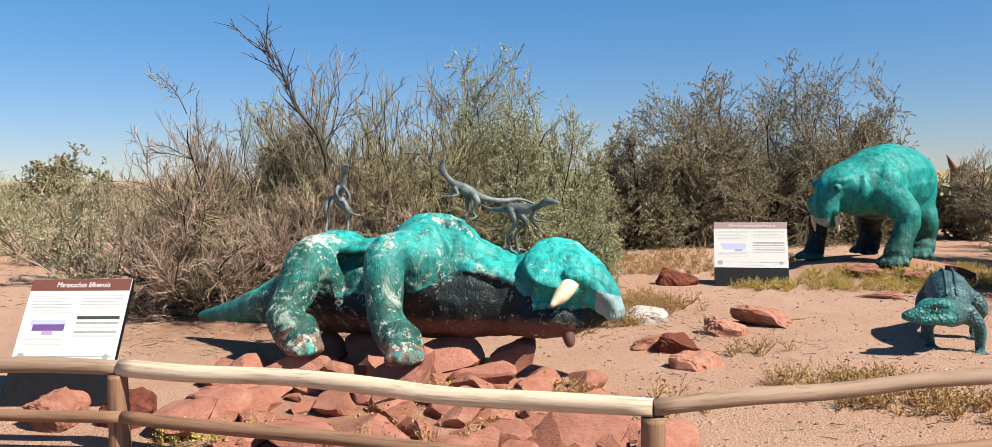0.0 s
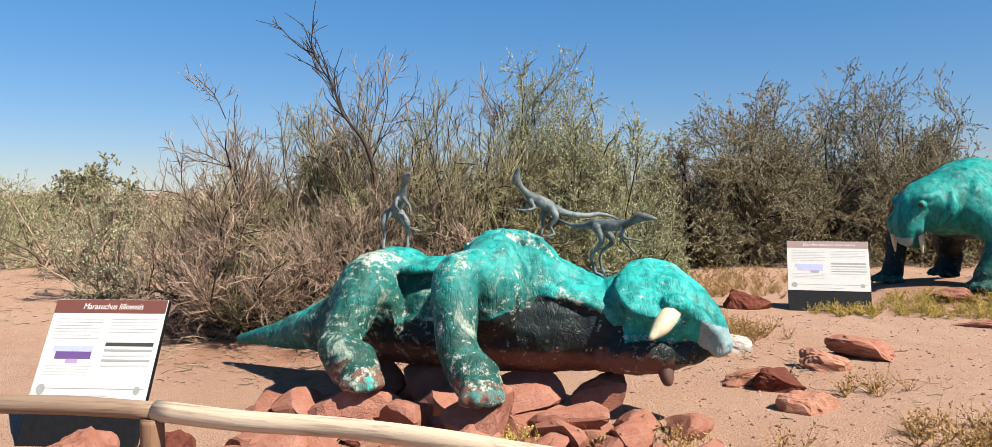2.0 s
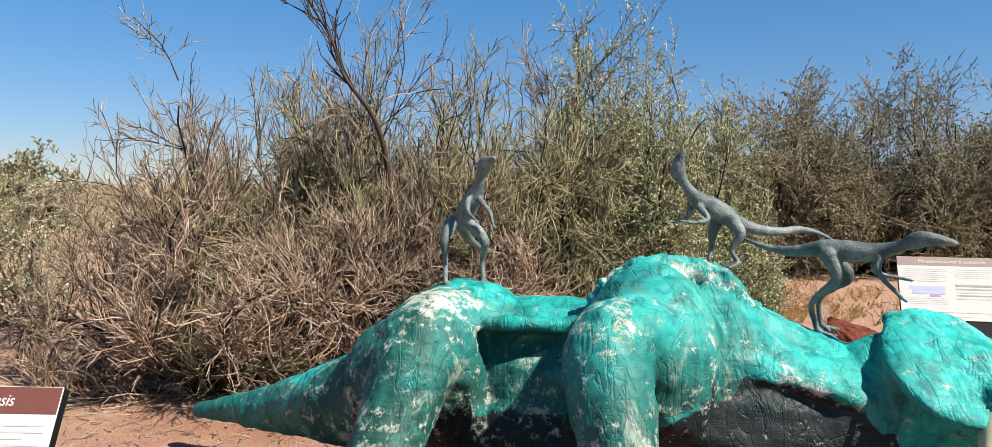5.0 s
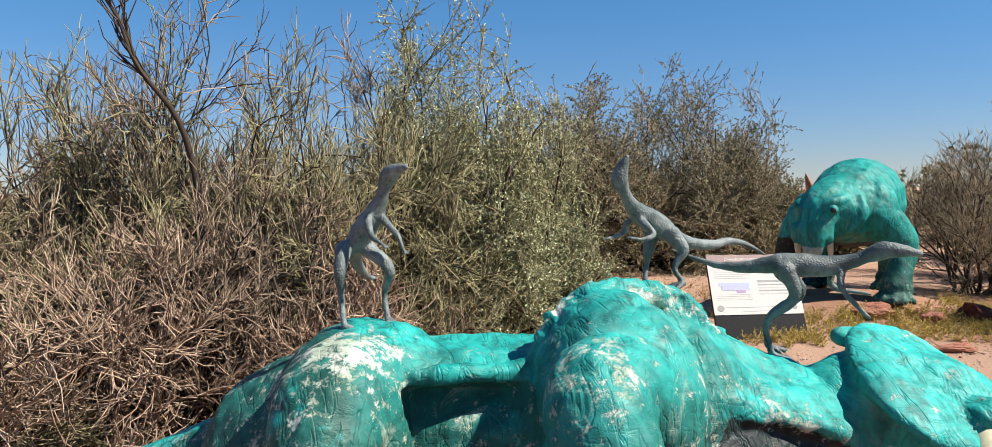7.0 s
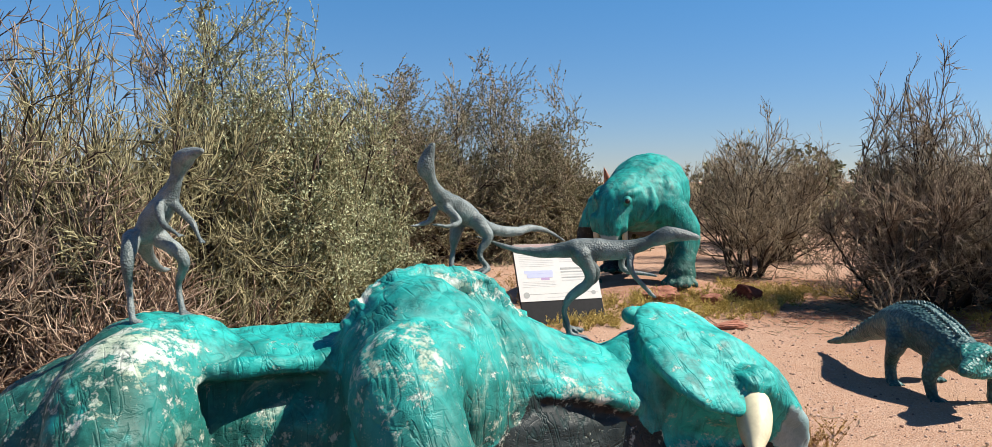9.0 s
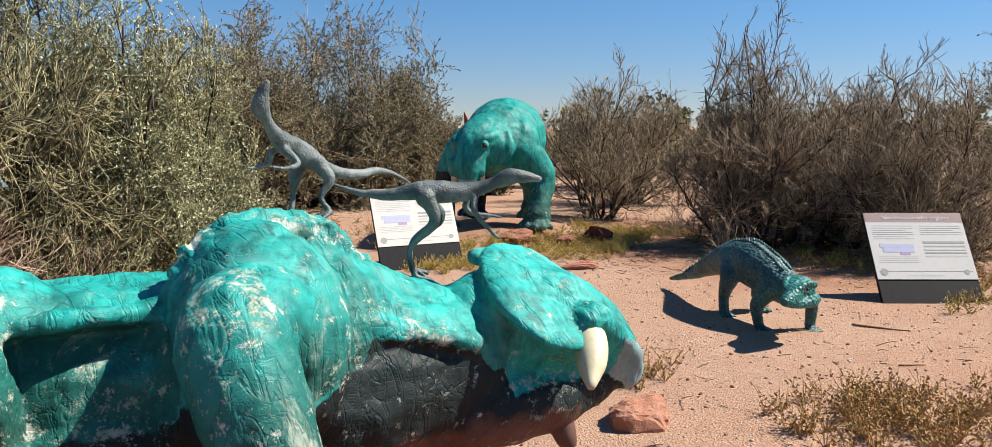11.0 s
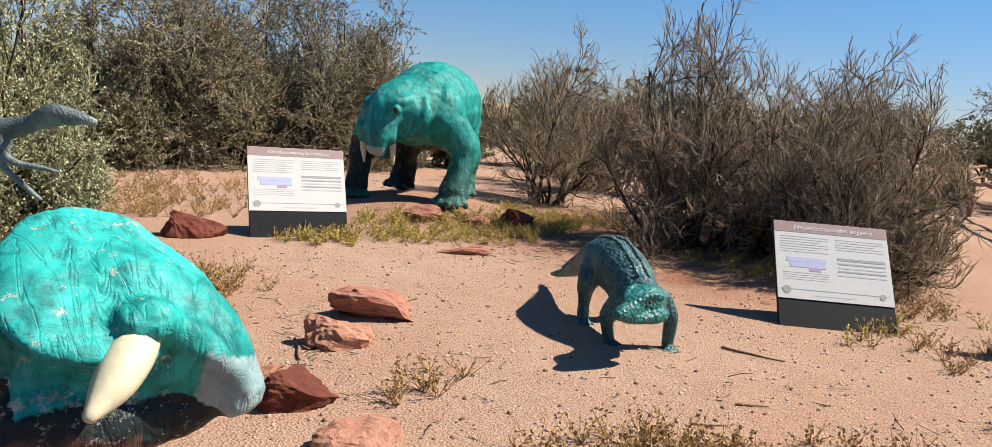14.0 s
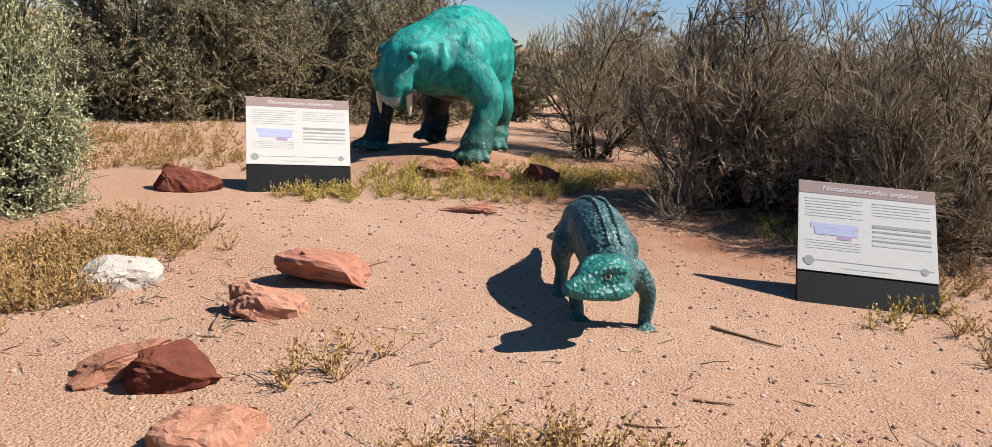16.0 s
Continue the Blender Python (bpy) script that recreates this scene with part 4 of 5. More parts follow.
# ---- yellow marker ----
def yellow_marker():
    x, y = 6.58, 4.85
    g = ground_height(x, y)
    thing = tagged(new("trail_sign"), "small yellow pictogram plate on a dark wooden post", "sign")
    thing.matrix_world = pose(x, y, g, 0, 0, -42)
    bm = bmesh.new()
    tube(bm, [(0, 0, -0.15, 0.062), (0.0, 0.02, 0.4, 0.06), (0.0, 0.05, 0.76, 0.055)], 10, 3, caps=False)
    part("post", bm, BLACKPAINT, thing, "dark stained post", True)
    tilt = pose(0, 0.0, 0.84, 55, 0, 0)
    bm = bmesh.new()
    box(bm, (0.34, 0.30, 0.05), tilt, 0.006)
    board = part("board", bm, BLACKPAINT, thing)
    bm = bmesh.new()
    box(bm, (0.33, 0.29, 0.004), tilt @ Matrix.Translation((0, 0, 0.0275)), 0.001)
    part("plate", bm, YELLOWPAINT, board, "yellow plate")
    for sx, sy, w, h, a in ((0, 0.125, 0.28, 0.008, 0), (0, -0.125, 0.28, 0.008, 0), (0.14, 0, 0.008, 0.25, 0), (-0.14, 0, 0.008, 0.25, 0), (0, 0, 0.32, 0.012, 42), (0, 0, 0.32, 0.012, -42), (0.0, 0.03, 0.03, 0.09, 10), (0.03, -0.05, 0.02, 0.09, 20), (-0.03, -0.05, 0.02, 0.09, -20)):
        bm = bmesh.new()
        box(bm, (w, h, 0.002), tilt @ Matrix.Translation((sx, sy, 0.031)) @ pose(0, 0, 0, 0, 0, a))
        part("mark", bm, BARDARK, board)


yellow_marker()


# ---- vegetation ----
def twigs_mesh(name, rows, sides=3):
    """Tapered thin prisms from an array (n, k, 4) of x, y, z, r."""
    n, k, _ = rows.shape
    p = rows[:, :, :3]
    d = np.gradient(p, axis=1)
    d /= np.linalg.norm(d, axis=2, keepdims=True) + 1e-9
    ref = np.where(np.abs(d[:, :, 2:3]) < 0.9, np.array([0, 0, 1.0]), np.array([1.0, 0, 0]))
    u = np.cross(d, ref)
    u /= np.linalg.norm(u, axis=2, keepdims=True) + 1e-9
    v = np.cross(d, u)
    ang = np.arange(sides) * 2 * np.pi / sides
    ring = p[:, :, None, :] + rows[:, :, 3][:, :, None, None] * (np.cos(ang)[None, None, :, None] * u[:, :, None, :] + np.sin(ang)[None, None, :, None] * v[:, :, None, :])
    verts = ring.reshape(-1, 3)
    base = (np.arange(n) * k * sides)[:, None, None] + (np.arange(k - 1) * sides)[None, :, None]
    j = np.arange(sides)[None, None, :]
    q = np.stack([base + j, base + (j + 1) % sides, base + sides + (j + 1) % sides, base + sides + j], axis=-1).reshape(-1, 4)
    return verts, q


def mesh_object(name, verts, quads, material, parent=None):
    me = bpy.data.meshes.new(name)
    me.vertices.add(len(verts))
    me.vertices.foreach_set("co", verts.astype(np.float32).ravel())
    me.loops.add(quads.size)
    me.loops.foreach_set("vertex_index", quads.astype(np.int32).ravel())
    me.polygons.add(len(quads))
    me.polygons.foreach_set("loop_start", np.arange(0, quads.size, quads.shape[1], dtype=np.int32))
    me.update(calc_edges=True)
    me.materials.append(material)
    ob = new(name, me)
    if parent:
        ob.parent = parent
    return ob


def grow(rs, start, dirs, length, r0, r1, k=4, bend=0.25, up=0.2):
    """Wavy shoots: arrays of start points, directions and lengths give (n, k, 4)."""
    n = len(start)
    rows = np.zeros((n, k, 4))
    p, d = start.copy(), dirs.copy()
    rows[:, 0, :3] = p
    for i in range(1, k):
        d = d + rs.normal(0, bend, (n, 3)) + np.array([0, 0, up])
        d /= np.linalg.norm(d, axis=1, keepdims=True)
        p = p + d * (length / (k - 1))[:, None]
        rows[:, i, :3] = p
    rows[:, :, 3] = np.linspace(1, 0, k)[None, :] * (r0 - r1)[:, None] + r1[:, None]
    return rows


def side_shoots(rs, rows, count, t0, t1, spread, up=0.0):
    """Start points and directions of shoots along parents."""
    n, k, _ = rows.shape
    t = rs.uniform(t0, t1, (n, count)) * (k - 1)
    i = np.minimum(t.astype(int), k - 2)
    f = (t - i)[..., None]
    idx = np.arange(n)[:, None]
    a, b = rows[idx, i], rows[idx, i + 1]
    p = a * (1 - f) + b * f
    d = (b - a)[..., :3]
    d = d / (np.linalg.norm(d, axis=2, keepdims=True) + 1e-9)
    d = d + rs.normal(0, spread, d.shape) + np.array([0, 0, up])
    d /= np.linalg.norm(d, axis=2, keepdims=True)
    return p[..., :3].reshape(-1, 3), d.reshape(-1, 3), p[..., 3].reshape(-1)


def leaf_quads(rs, pos, dirs, length, width):
    n = len(pos)
    d = dirs + rs.normal(0, 0.6, (n, 3))
    d /= np.linalg.norm(d, axis=1, keepdims=True)
    s = np.cross(d, rs.normal(0, 1, (n, 3)))
    s /= np.linalg.norm(s, axis=1, keepdims=True) + 1e-9
    l, w = length * rs.uniform(0.6, 1.3, (n, 1)), width * rs.uniform(0.7, 1.2, (n, 1))
    v = np.stack([pos, pos + d * l * 0.5 + s * w, pos + d * l, pos + d * l * 0.5 - s * w], axis=1).reshape(-1, 3)
    q = np.arange(n * 4).reshape(-1, 4)
    return v, q


def shrub(name, label, category, group, x, y, radius, height, seed, stems=22, counts=(7, 8, 6), wood=None, fine=None, leaf=None, leaves=0, leaf_size=(0.03, 0.006), lean=(0, 0), spread=0.95, thick=0.022, up=0.06, bend=0.20, twig=0.0037, low=0.0, wide=1.15, start_low=0.06, even=False, broom=False):
    """A many-stemmed shrub or small tree: stems, branches, twigs and leaves grown in three orders."""
    rs = np.random.RandomState(seed)
    g = ground_height(x, y)
    thing = tagged(new(name), label, category, group)
    thing.location = (x, y, g)
    a = rs.uniform(0, 2 * np.pi, stems)
    tilt = rs.uniform(low, 1.0, stems) ** (0.75 if broom else 0.9) * wide
    dirs = np.stack([np.sin(tilt) * np.cos(a) + lean[0], np.sin(tilt) * np.sin(a) + lean[1], np.cos(tilt)], axis=1)
    dirs /= np.linalg.norm(dirs, axis=1, keepdims=True)
    start = np.stack([rs.normal(0, radius * 0.10, stems), rs.normal(0, radius * 0.10, stems), np.full(stems, -0.05)], axis=1)
    reach = 1.0 / np.sqrt((np.cos(tilt) / height) ** 2 + (np.sin(tilt) / radius) ** 2)
    grown = (0.66, 0.86) if broom else (0.72, 0.92)
    main = grow(rs, start, dirs, reach * rs.uniform(*grown, stems), np.full(stems, thick) * rs.uniform(0.6, 1.2, stems), np.full(stems, 0.005), 8, bend * 0.9, up * 0.4)
    ragged = 0.045 if even or broom else 0.09

    def within(rows):
        """Holds shoots inside the crown's dome, whose outline is lumpy and ragged."""
        p = rows[:, :, :3]
        turn = np.arctan2(p[..., 1], p[..., 0])
        lump = 1 + 0.05 * np.sin(3 * turn + seed) + 0.05 * np.sin(5 * turn + 2.1 * seed + 4 * p[..., 2] / height)
        edge = rs.normal(1.0, ragged, (len(rows), 1)) * lump
        far = np.sqrt((p[..., 0] / radius) ** 2 + (p[..., 1] / radius) ** 2 + (p[..., 2] / height) ** 2) / edge + 1e-6
        held = np.where(far > 0.75, 0.75 + 0.25 * np.tanh((far - 0.75) / 0.25), far)
        rows[:, :, :3] = p * (held / far)[..., None]
        rows[:, 1:, 2] = np.maximum(rows[:, 1:, 2], 0.01)
        return rows

    main = within(main)
    main[:, :, 2] *= 0.93
    if broom:
        p, d, r = side_shoots(rs, main, counts[0], 0.18, 1.0, 0.62, 0.08)
        sec = within(grow(rs, p, d, height * rs.uniform(0.12, 0.26, len(p)), np.maximum(r * 0.5, 0.0055), np.full(len(p), 0.0035), 5, 0.26, 0.07))
        p, d, r = side_shoots(rs, sec, counts[1], 0.15, 1.0, 0.55, 0.10)
        ter = within(grow(rs, p, d, rs.uniform(0.14, 0.34, len(p)), np.maximum(r * 0.7, twig), np.full(len(p), twig * 0.7), 4, 0.24, 0.05))
    else:
        p, d, r = side_shoots(rs, main, counts[0], start_low, 0.97, spread * 0.62, 0.05)
        sec = within(grow(rs, p, d, height * rs.uniform(0.14, 0.28, len(p)), np.maximum(r * 0.55, 0.004), np.full(len(p), 0.0025), 5, bend, up))
        p, d, r = side_shoots(rs, sec, counts[1], 0.1, 1.0, spread * 0.6, 0.12)
        ter = within(grow(rs, p, d, height * rs.uniform(0.06, 0.16, len(p)), np.maximum(r * 0.6, twig), np.full(len(p), twig * 0.6), 3, bend, up))
    # bring the crown to its height and breadth
    tips = ter[:, -1, :3]
    fit = np.array([radius / np.percentile(np.hypot(tips[:, 0], tips[:, 1]), 95)] * 2 + [height / np.percentile(tips[:, 2], 99.4)])
    for rws in (main, sec, ter):
        rws[:, :, :3] *= fit
    main[:, :, 2] = np.minimum(main[:, :, 2], height * 0.92)
    wood_rows = [twigs_mesh("w", main, 6), twigs_mesh("w", sec, 4)]
    off, vs, qs = 0, [], []
    for v, q in wood_rows:
        vs.append(v)
        qs.append(q + off)
        off += len(v)
    tagged(mesh_object("wood", np.vstack(vs), np.vstack(qs), wood or TWIG, thing), kind="stuff")
    fine_rows = [ter]
    vs, qs, off = [], [], 0
    if counts[2]:
        p, d, r = side_shoots(rs, ter, counts[2], 0.1, 1.0, 0.40 if broom else spread * 0.55, 0.1)
        four = grow(rs, p, d, rs.uniform(0.07, 0.18, len(p)) if broom else height * rs.uniform(0.035, 0.09, len(p)), np.full(len(p), twig * 0.85), np.full(len(p), twig * 0.5), 3 if broom else 2, bend, up)
        fine_rows.append(four)
    for rws in fine_rows:
        v, q = twigs_mesh("t", rws, 3)
        vs.append(v)
        qs.append(q + off)
        off += len(v)
    tagged(mesh_object("brushwood", np.vstack(vs), np.vstack(qs), fine or wood or TWIG, thing), kind="stuff")
    if leaves:
        src = fine_rows[-1]
        per = max(1, leaves // len(src))
        p, d, r = side_shoots(rs, src, per, 0.1, 1.0, 0.6)
        v, q = leaf_quads(rs, p, d, *leaf_size)
        tagged(mesh_object("crown", v, q, leaf or LEAFGREY, thing), kind="stuff")
    return thing


BROOM = "dense grey-brown leafless broom shrub with many upright twigs"
for i, (x, y, r, h, st, ln) in enumerate((
    (-3.35, 9.4, 1.05, 2.15, 20, (-0.1, 0)), (-2.60, 9.5, 1.10, 2.30, 22, (0, 0)), (-1.72, 9.6, 1.05, 2.62, 24, (0, 0)), (-0.85, 9.7, 1.0, 2.40, 22, (0, 0)), (-0.25, 9.8, 0.85, 2.15, 18, (0, 0)), (-2.95, 10.1, 1.0, 2.15, 18, (0, 0)), (-2.1, 10.2, 1.0, 2.40, 20, (0, 0)), (-1.2, 10.25, 1.0, 2.50, 20, (0, 0)), (-2.9, 8.7, 1.2, 1.35, 13, (-0.15, -0.1)), (-1.6, 8.8, 1.0, 1.35, 12, (0, -0.1)), (-0.75, 9.0, 0.8, 1.4, 11, (0, -0.1)))):
    shrub("broom_shrub", BROOM, "shrub", "broom shrubs behind the statue", x, y, r, h, 100 + i, st, (12, 8, 4), TRUNK, TWIGDEAD if i > 7 else TWIGGREEN if i in (1, 3, 4, 6) else TWIG, lean=ln, bend=0.30, twig=0.0043, thick=0.024, wide=1.3, broom=True)


def bare_branch():
    """One crooked dark branch that stands out of the shrubs, with upright side twigs near its tip."""
    rs = np.random.RandomState(141)
    thing = tagged(new("dead_branch"), "tall crooked dark bare branch rising out of a broom shrub", "branch")
    rows = spline([(-1.60, 9.20, 0.0, 0.030), (-1.66, 9.15, 0.8, 0.026), (-1.70, 9.10, 1.4, 0.022), (-1.80, 9.05, 1.85, 0.018), (-2.02, 9.0, 2.17, 0.014), (-2.12, 9.0, 2.45, 0.011), (-2.26, 9.0, 2.68, 0.008), (-2.38, 9.0, 2.90, 0.004)], 4)[None]
    v, q = twigs_mesh("w", rows, 7)
    mesh_object("limb", v, q, TRUNK, thing)
    p, d, r = side_shoots(rs, rows, 17, 0.5, 0.98, 0.40, 0.22)
    sec = grow(rs, p, d, rs.uniform(0.25, 0.6, len(p)), np.full(len(p), 0.008), np.full(len(p), 0.004), 5, 0.14, 0.08)
    p, d, r = side_shoots(rs, sec, 4, 0.15, 1.0, 0.45, 0.1)
    ter = grow(rs, p, d, rs.uniform(0.08, 0.25, len(p)), np.full(len(p), 0.005), np.full(len(p), 0.003), 3, 0.15, 0.08)
    for rws in (sec, ter):
        v, q = twigs_mesh("t", rws, 3)
        tagged(mesh_object("brushwood", v, q, TRUNK, thing), kind="stuff")


bare_branch()
shrub("green_tree", "upright grey-green small tree with fine leaves", "tree", "leafy trees", 0.30, 10.1, 0.78, 2.75, 150, 34, (10, 8, 4), TRUNK, TWIGGREEN, LEAFGREY, 110000, (0.026, 0.0066), wide=0.8, even=True)
shrub("green_tree", "low grey-green leafy bush beside the small tree", "bush", "leafy trees", 1.12, 10.35, 0.62, 2.1, 151, 24, (9, 8, 4), TRUNK, TWIGGREEN, LEAFGREY, 75000, (0.025, 0.0062), even=True)
for i, (x, y, r, h) in enumerate(((4.1, 16.6, 1.5, 3.2), (5.8, 16.9, 1.7, 3.45), (7.4, 17.0, 1.6, 3.55), (3.0, 16.0, 1.0, 2.3), (8.5, 17.0, 1.0, 2.6))):
    shrub("dark_tree", "broad dark olive thorn tree with low branches", "tree", "dark thorn trees", x, y, r, h, 160 + i, 27, (11, 8, 3), TRUNK, TWIGDARK, LEAFDARK, 72000, (0.036, 0.0115), thick=0.05, twig=0.006, up=0.03, spread=1.1, even=True)
for i, (x, y, r, h, c) in enumerate(((8.35, 12.1, 1.15, 2.35, 16), (7.55, 8.75, 1.35, 2.0, 20), (8.55, 8.2, 1.75, 2.25, 24), (9.8, 9.0, 1.6, 2.2, 20), (10.6, 13.2, 1.4, 2.2, 20), (8.2, 7.7, 0.9, 1.3, 18), (7.6, 7.0, 0.9, 1.75, 18))):
    shrub("broom_shrub", "dense dark-stemmed broom shrub with curved bare twigs", "shrub", "broom shrubs by the boards", x, y, r, h, 180 + i, c, (12, 8, 4), TRUNK, TWIG if i % 2 else TWIGDARK, wide=0.95 if i in (0, 4) else 1.25, twig=0.0044, thick=0.028, broom=True)
shrub("broom_shrub", "tall plume of dark bare twigs in a broom shrub", "shrub", "broom shrubs by the boards", 7.45, 8.9, 0.6, 2.85, 190, 7, (12, 9, 4), TRUNK, TWIGDARK, wide=0.35, lean=(-0.12, 0.05), twig=0.0048, broom=True)
for i, (x, y, r, h) in enumerate(((-6.3, 12.2, 1.1, 1.3), (-7.8, 13.6, 1.2, 1.45), (-5.2, 10.6, 0.9, 0.95), (-9.5, 14.5, 1.5, 1.45), (-4.8, 12.8, 1.0, 1.6), (-11.5, 19.0, 1.8, 1.4), (-8.0, 18.0, 1.6, 1.4))):
    shrub("low_shrub", "low tangled dry shrub with some green twigs", "shrub", "low dry shrubs", x, y, r, h, 200 + i, 14, (6, 6, 4), TWIG, TWIGGREEN if i % 2 else TWIG, LEAFGREY, 6000, (0.034, 0.008))
shrub("dark_tree", "distant dark green bushy tree on the plain", "tree", "dark thorn trees", -13.4, 25.5, 1.6, 2.3, 230, 14, (8, 7, 2), TRUNK, TWIGDARK, LEAFDARK, 16000, (0.10, 0.025), thick=0.05, twig=0.007)
for i, (x, y, r, h) in enumerate(((20.0, 7.4, 2.0, 2.2), (22.5, 9.5, 2.4, 2.5), (24.5, 6.5, 2.4, 2.8), (19.5, 4.2, 1.8, 2.0), (27.0, 3.0, 2.6, 2.8), (30.0, 19.0, 2.6, 2.4), (24.0, 15.5, 2.2, 2.0), (18.0, 13.5, 1.6, 1.7), (14.0, 12.0, 1.4, 1.5), (13.5, 16.0, 1.9, 2.2), (10.3, 16.9, 0.9, 1.45))):
    shrub("dark_tree", "dark green roadside thorn bush beyond the fence" if i < 5 else "olive thorn bush on the plain beyond the boards", "tree", "dark thorn trees", x, y, r, h, 240 + i, 12, (7, 7, 2), TRUNK, TWIGDARK, LEAFDARK, 4600, (0.15, 0.04), thick=0.05, twig=0.007)
for i, (x, y, r, h) in enumerate(((36.0, 20.5, 3.0, 2.4), (43.0, 17.0, 3.2, 2.7), (40.0, 25.0, 3.2, 2.6), (48.0, 24.0, 3.4, 3.0), (33.0, 9.0, 3.0, 2.6), (50.0, 14.0, 3.4, 3.0), (30.0, 24.0, 2.8, 2.3))):
    shrub("dark_tree", "distant olive thorn tree along the sandy path", "tree", "dark thorn trees", x, y, r, h, 270 + i, 11, (7, 6, 2), TRUNK, TWIGDARK, LEAFDARK, 5000, (0.20, 0.06), thick=0.06, twig=0.012)
shrub("bare_tree", "tall sparse thorn tree with thin open crown beyond the fence", "tree", "dark thorn trees", 23.0, 8.2, 2.9, 4.3, 250, 8, (9, 7, 3), TRUNK, TWIGDARK, LEAFDARK, 4000, (0.08, 0.02), thick=0.06, twig=0.008, wide=0.7)


def tufts(name, label, spots, blades, height, material, seed, category="weeds", twiggy=True):
    """Low weeds as one sheet of stuff: thin stems with tiny leaves."""
    rs = np.random.RandomState(seed)
    thing = tagged(new(name), label, category, kind="stuff")
    st, dr, ln = [], [], []
    for (x, y, r, n) in spots:
        for _ in range(n):
            a, q = rs.uniform(0, 2 * np.pi), r * math.sqrt(rs.uniform(0, 1))
            px, py = x + q * math.cos(a), y + q * math.sin(a)
            c = (px, py, ground_height(px, py) - 0.01)
            for _ in range(blades):
                st.append(c)
                b = rs.uniform(0, 2 * np.pi)
                dr.append((0.6 * math.cos(b), 0.6 * math.sin(b), 0.8))
                ln.append(height * rs.uniform(0.5, 1.2))
    st, dr, ln = np.array(st), np.array(dr), np.array(ln)
    rows = grow(rs, st, dr, ln, np.full(len(st), 0.0028), np.full(len(st), 0.0012), 4, 0.22, 0.05)
    v, q = twigs_mesh("t", rows, 3)
    tagged(mesh_object("stems", v, q, material, thing), kind="stuff")
    p, d, r = side_shoots(rs, rows, 7, 0.2, 1.0, 0.8)
    v, q = leaf_quads(rs, p, d, 0.020, 0.006)
    tagged(mesh_object("leaves", v, q, material, thing), kind="stuff")


tufts("dry_weeds", "dry straw-coloured weeds on sand", ((2.36, 5.38, 0.45, 48), (2.75, 5.15, 0.45, 45), (3.3, 4.8, 0.4, 20), (1.2, 8.35, 0.6, 190), (2.22, 6.48, 0.28, 8), (1.72, 8.75, 0.45, 80), (1.0, 7.6, 0.3, 14), (6.9, 6.4, 0.6, 30), (5.8, 5.2, 0.5, 12), (1.75, 8.9, 0.7, 30), (3.6, 13.2, 1.8, 110), (2.5, 12.6, 1.1, 110), (1.7, 13.6, 1.0, 50), (1.0, 5.0, 0.5, 10), (-0.3, 4.6, 0.5, 14), (0.4, 5.2, 0.3, 8)), 9, 0.17, DRYGRASS, 11)
tufts("green_weeds", "yellow-green low weeds round the mound", ((5.40, 5.80, 0.14, 3), (5.75, 5.62, 0.08, 1), (3.25, 10.15, 0.12, 4), (3.8, 10.15, 0.15, 6), (4.6, 10.2, 0.6, 90), (5.4, 9.9, 0.6, 90), (6.3, 10.2, 0.6, 70), (3.6, 10.05, 0.3, 30), (6.9, 10.6, 0.6, 30), (7.4, 10.2, 0.6, 30), (6.9, 5.1, 0.5, 40), (4.6, 4.4, 0.35, 30), (5.9, 6.0, 0.25, 14), (-0.2, 5.3, 0.25, 14), (-1.5, 4.6, 0.3, 14), (7.0, 7.6, 0.7, 40)), 9, 0.15, GREENGRASS, 12)


def far_scrub():
    """Low scrub of the plain out to the horizon, as one stuff object."""
    rs = np.random.RandomState(31)
    n = 1000
    ang = rs.uniform(-2.2, 1.2, n)
    dist = 22 * np.exp(rs.uniform(0, 2.6, n))
    px, py = 2 - np.sin(ang) * dist * 1.0, 6 + np.cos(ang) * dist
    keep = ~((np.abs(py - (0.44 * px + 1.0)) < 2.6) & (px > 8))
    px, py, dist = px[keep], py[keep], dist[keep]
    st, dr, ln = [], [], []
    for x, y, dd in zip(px, py, dist):
        g = ground_height(x, y)
        m = 26
        size = rs.uniform(0.8, 1.7)
        a = rs.uniform(0, 2 * np.pi, m)
        t = np.sqrt(rs.uniform(0, 1, m)) * 1.1
        st.append(np.stack([np.full(m, x), np.full(m, y), np.full(m, g)], 1) + rs.normal(0, 0.5 * size, (m, 3)) * np.array([1, 1, 0.12]))
        dr.append(np.stack([np.sin(t) * np.cos(a), np.sin(t) * np.sin(a), np.cos(t)], 1))
        ln.append(rs.uniform(0.5, 1.1, m) * size)
    st, dr, ln = np.vstack(st), np.vstack(dr), np.concatenate(ln)
    wide = 0.06
    rows = grow(rs, st, dr, ln, np.full(len(st), wide), np.full(len(st), wide * 0.4), 2, 0.25, 0.1)
    v, q = twigs_mesh("t", rows, 3)
    tagged(mesh_object("far_scrub", v, q, TWIGGREEN), "distant low olive scrub covering the plain", "scrub", kind="stuff")


far_scrub()


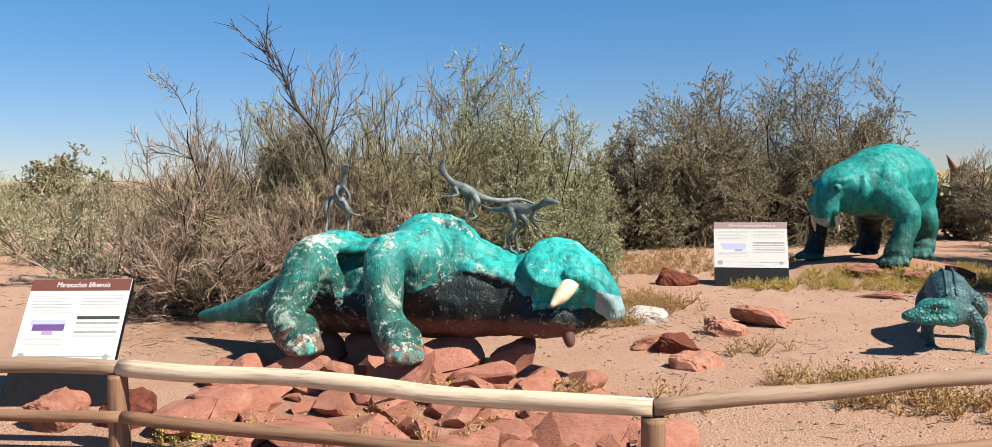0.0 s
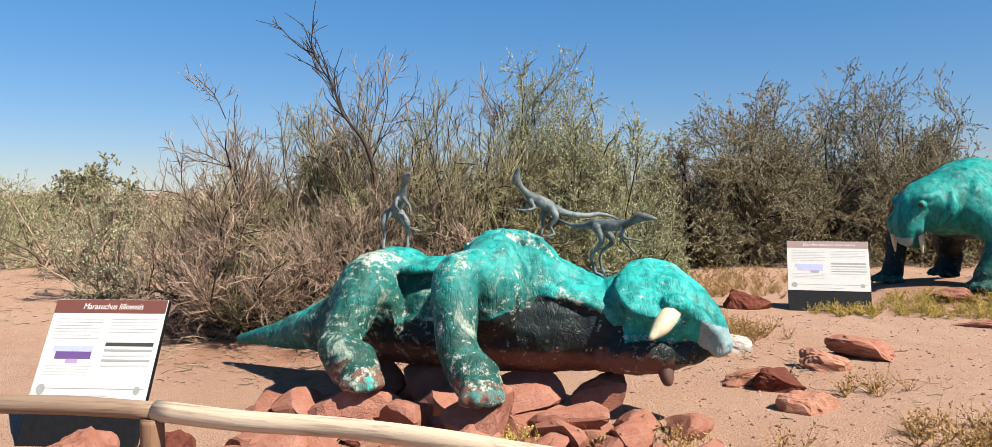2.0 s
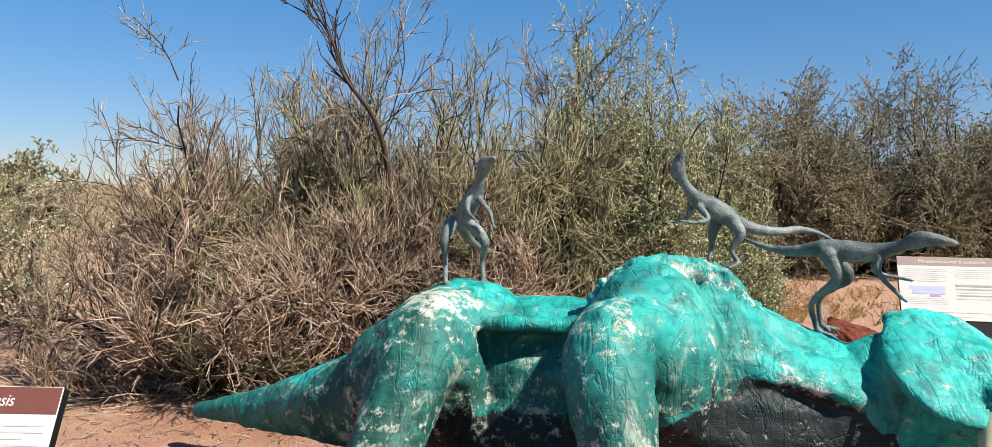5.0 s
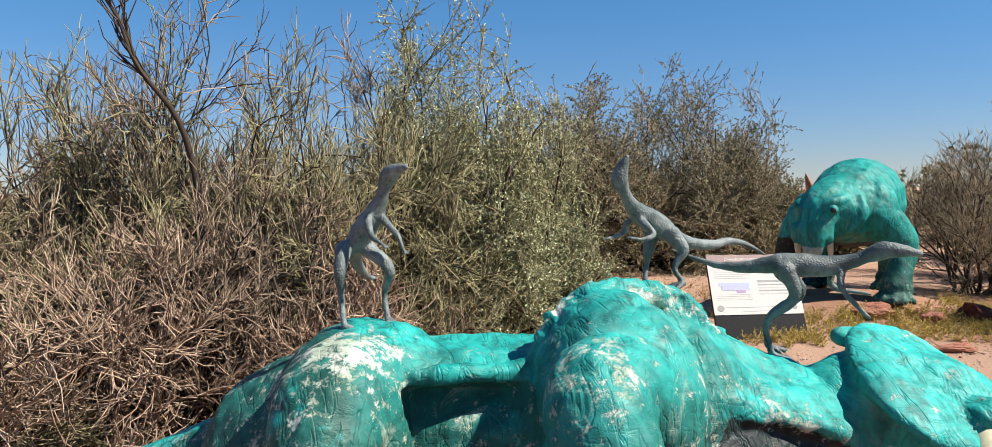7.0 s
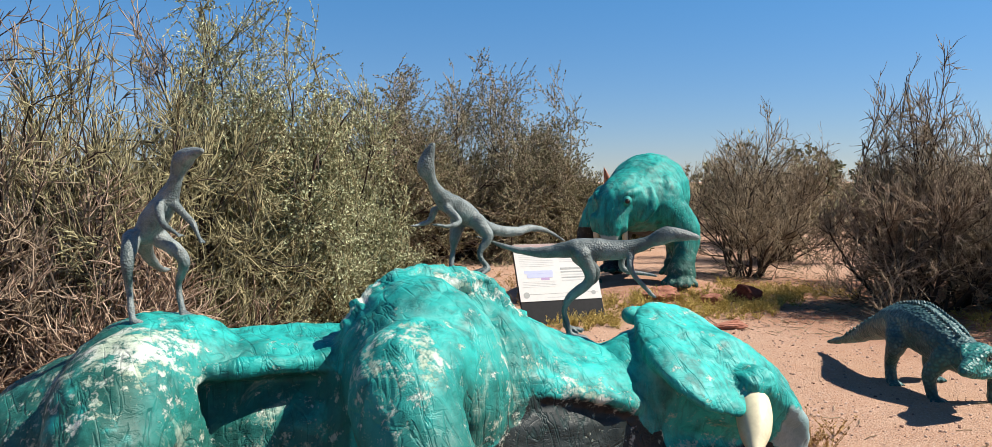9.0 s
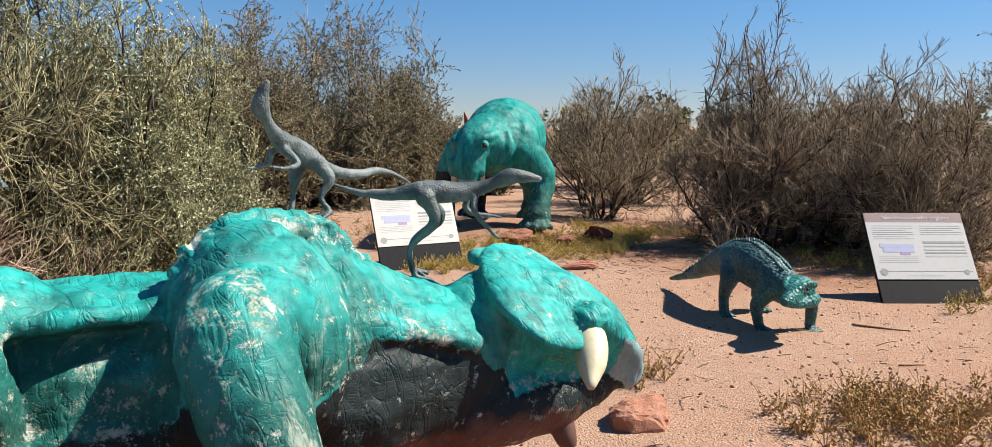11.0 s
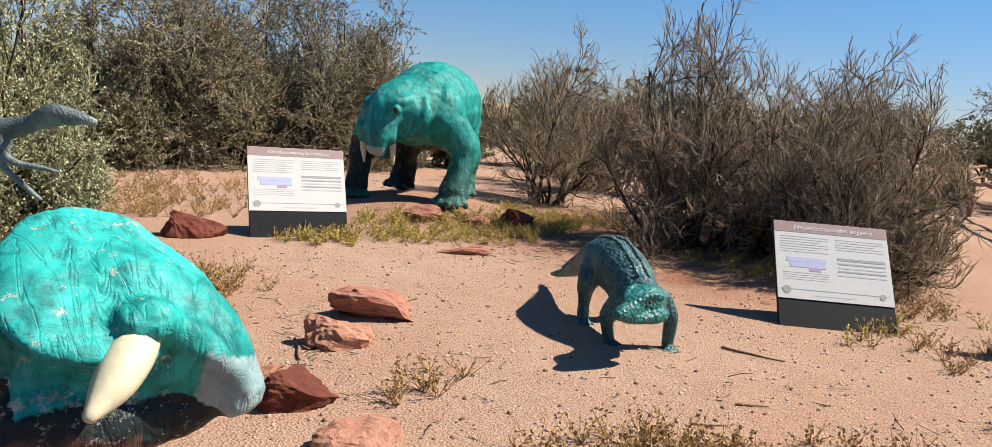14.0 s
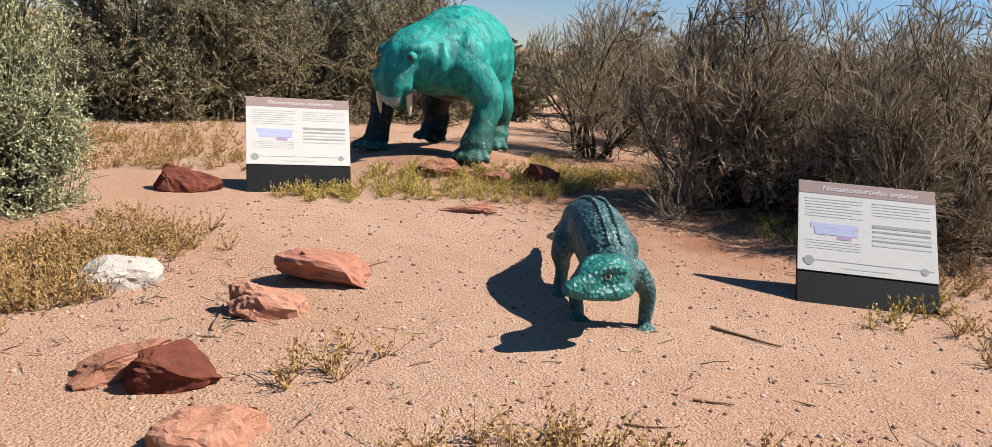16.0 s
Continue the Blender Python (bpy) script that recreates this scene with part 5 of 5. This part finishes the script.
# ---- pebbles and sticks ----
def pebbles():
    rs = np.random.RandomState(5)
    bm = bmesh.new()
    bmesh.ops.create_cone(bm, cap_ends=True, cap_tris=True, segments=5, radius1=1.0, radius2=0.55, depth=1.4)
    bmesh.ops.triangulate(bm, faces=bm.faces)
    base = np.array([v.co[:] for v in bm.verts])
    tri = np.array([[v.index for v in f.verts] for f in bm.faces])
    bm.free()
    n = 7500
    x, y = rs.uniform(0.4, 6.6, n), rs.uniform(4.0, 10.0, n)
    size = 0.004 + 0.013 * rs.uniform(0, 1, n) ** 4
    z = np.array([ground_height(a, b) for a, b in zip(x, y)])
    sc = np.stack([size * rs.uniform(0.8, 1.6, n), size * rs.uniform(0.8, 1.3, n), size * rs.uniform(0.4, 0.9, n)], 1)
    v = (base[None] * rs.uniform(0.75, 1.15, (n, len(base), 1))) * sc[:, None, :] + np.stack([x, y, z + size * 0.15], 1)[:, None, :]
    q = (tri[None] + (np.arange(n) * len(base))[:, None, None]).reshape(-1, 3)
    k = Nodes("pebble", 0.9, spec=0.2)
    mt = k.done(k.mix(k.island(), (0.13, 0.062, 0.044), (0.48, 0.35, 0.28)))
    tagged(mesh_object("pebbles", v.reshape(-1, 3), q, mt), "small reddish pebbles and grit scattered on sand", "pebbles", kind="stuff")


pebbles()


def stick(a, b, r, seed):
    rnd = random.Random(seed)
    bm = bmesh.new()
    rows = []
    for i in range(5):
        t = i / 4
        x, y = a[0] + (b[0] - a[0]) * t + rnd.uniform(-0.012, 0.012), a[1] + (b[1] - a[1]) * t + rnd.uniform(-0.012, 0.012)
        rows.append((x, y, ground_height(x, y) + r * 0.7 + rnd.uniform(0, 0.006), r * (1 - 0.5 * t)))
    tube(bm, rows, 6, 3)
    tagged(part("stick", bm, BROWNWOOD, smooth=True), "thin dry brown stick lying on sand", "stick", "sticks")


stick((4.33, 6.23), (4.45, 5.90), 0.010, 1)
stick((3.05, 5.55), (3.2, 5.47), 0.006, 2)
stick((3.5, 5.6), (3.62, 5.5), 0.007, 3)
stick((1.9, 7.2), (2.05, 7.55), 0.010, 4)
stick((3.0, 7.9), (3.2, 8.0), 0.007, 5)
stick((2.2, 5.35), (2.35, 5.2), 0.008, 6)


def litter(spots):
    """Dead twigs and leaf litter lying under the shrubs, as one stuff object."""
    rs = np.random.RandomState(77)
    st, dr, ln = [], [], []
    for x, y, r, n in spots:
        a, q = rs.uniform(0, 2 * np.pi, n), r * np.sqrt(rs.uniform(0, 1, n))
        for px, py in zip(x + q * np.cos(a), y + q * np.sin(a)):
            st.append((px, py, ground_height(px, py) + 0.008))
        b = rs.uniform(0, 2 * np.pi, n)
        dr.append(np.stack([np.cos(b), np.sin(b), rs.uniform(0.0, 0.12, n)], 1))
        ln.append(rs.uniform(0.02, 0.14, n))
    st, dr, ln = np.array(st), np.vstack(dr), np.concatenate(ln)
    rows = grow(rs, st, dr, ln, np.full(len(st), 0.004), np.full(len(st), 0.002), 3, 0.2, 0.0)
    v, q = twigs_mesh("t", rows, 3)
    tagged(mesh_object("twig_litter", v, q, TWIGDARK), "dead brown twigs and leaf litter lying under shrubs", "litter", kind="stuff")


litter(((7.4, 8.3, 1.5, 1300), (5.9, 9.2, 1.3, 500), (-2.2, 8.5, 1.9, 1300), (0.6, 9.4, 1.3, 500), (8.3, 11.6, 1.2, 400), (-5.5, 11.0, 2.0, 600), (1.6, 7.9, 1.0, 160), (2.9, 5.4, 1.6, 90), (6.6, 6.6, 0.9, 200), (5.0, 15.2, 2.6, 600)))


def distant_statue():
    shapes = [("tube", [(10.75, 18.05, -0.2, 0.16), (10.72, 18.0, 0.6, 0.15), (10.62, 17.95, 1.15, 0.12), (10.52, 17.85, 1.42, 0.09), (10.42, 17.78, 1.52, 0.07), (10.30, 17.70, 1.66, 0.035), (10.20, 17.62, 1.74, 0.012)])]
    me = fused("reptile_statue", shapes, 0.025, 2)
    tagged(finish_statue(me, lambda bm: None, [BROWNSTATUE]), "distant reddish-brown statue with a curved tip, half hidden by trees", "statue")


distant_statue()
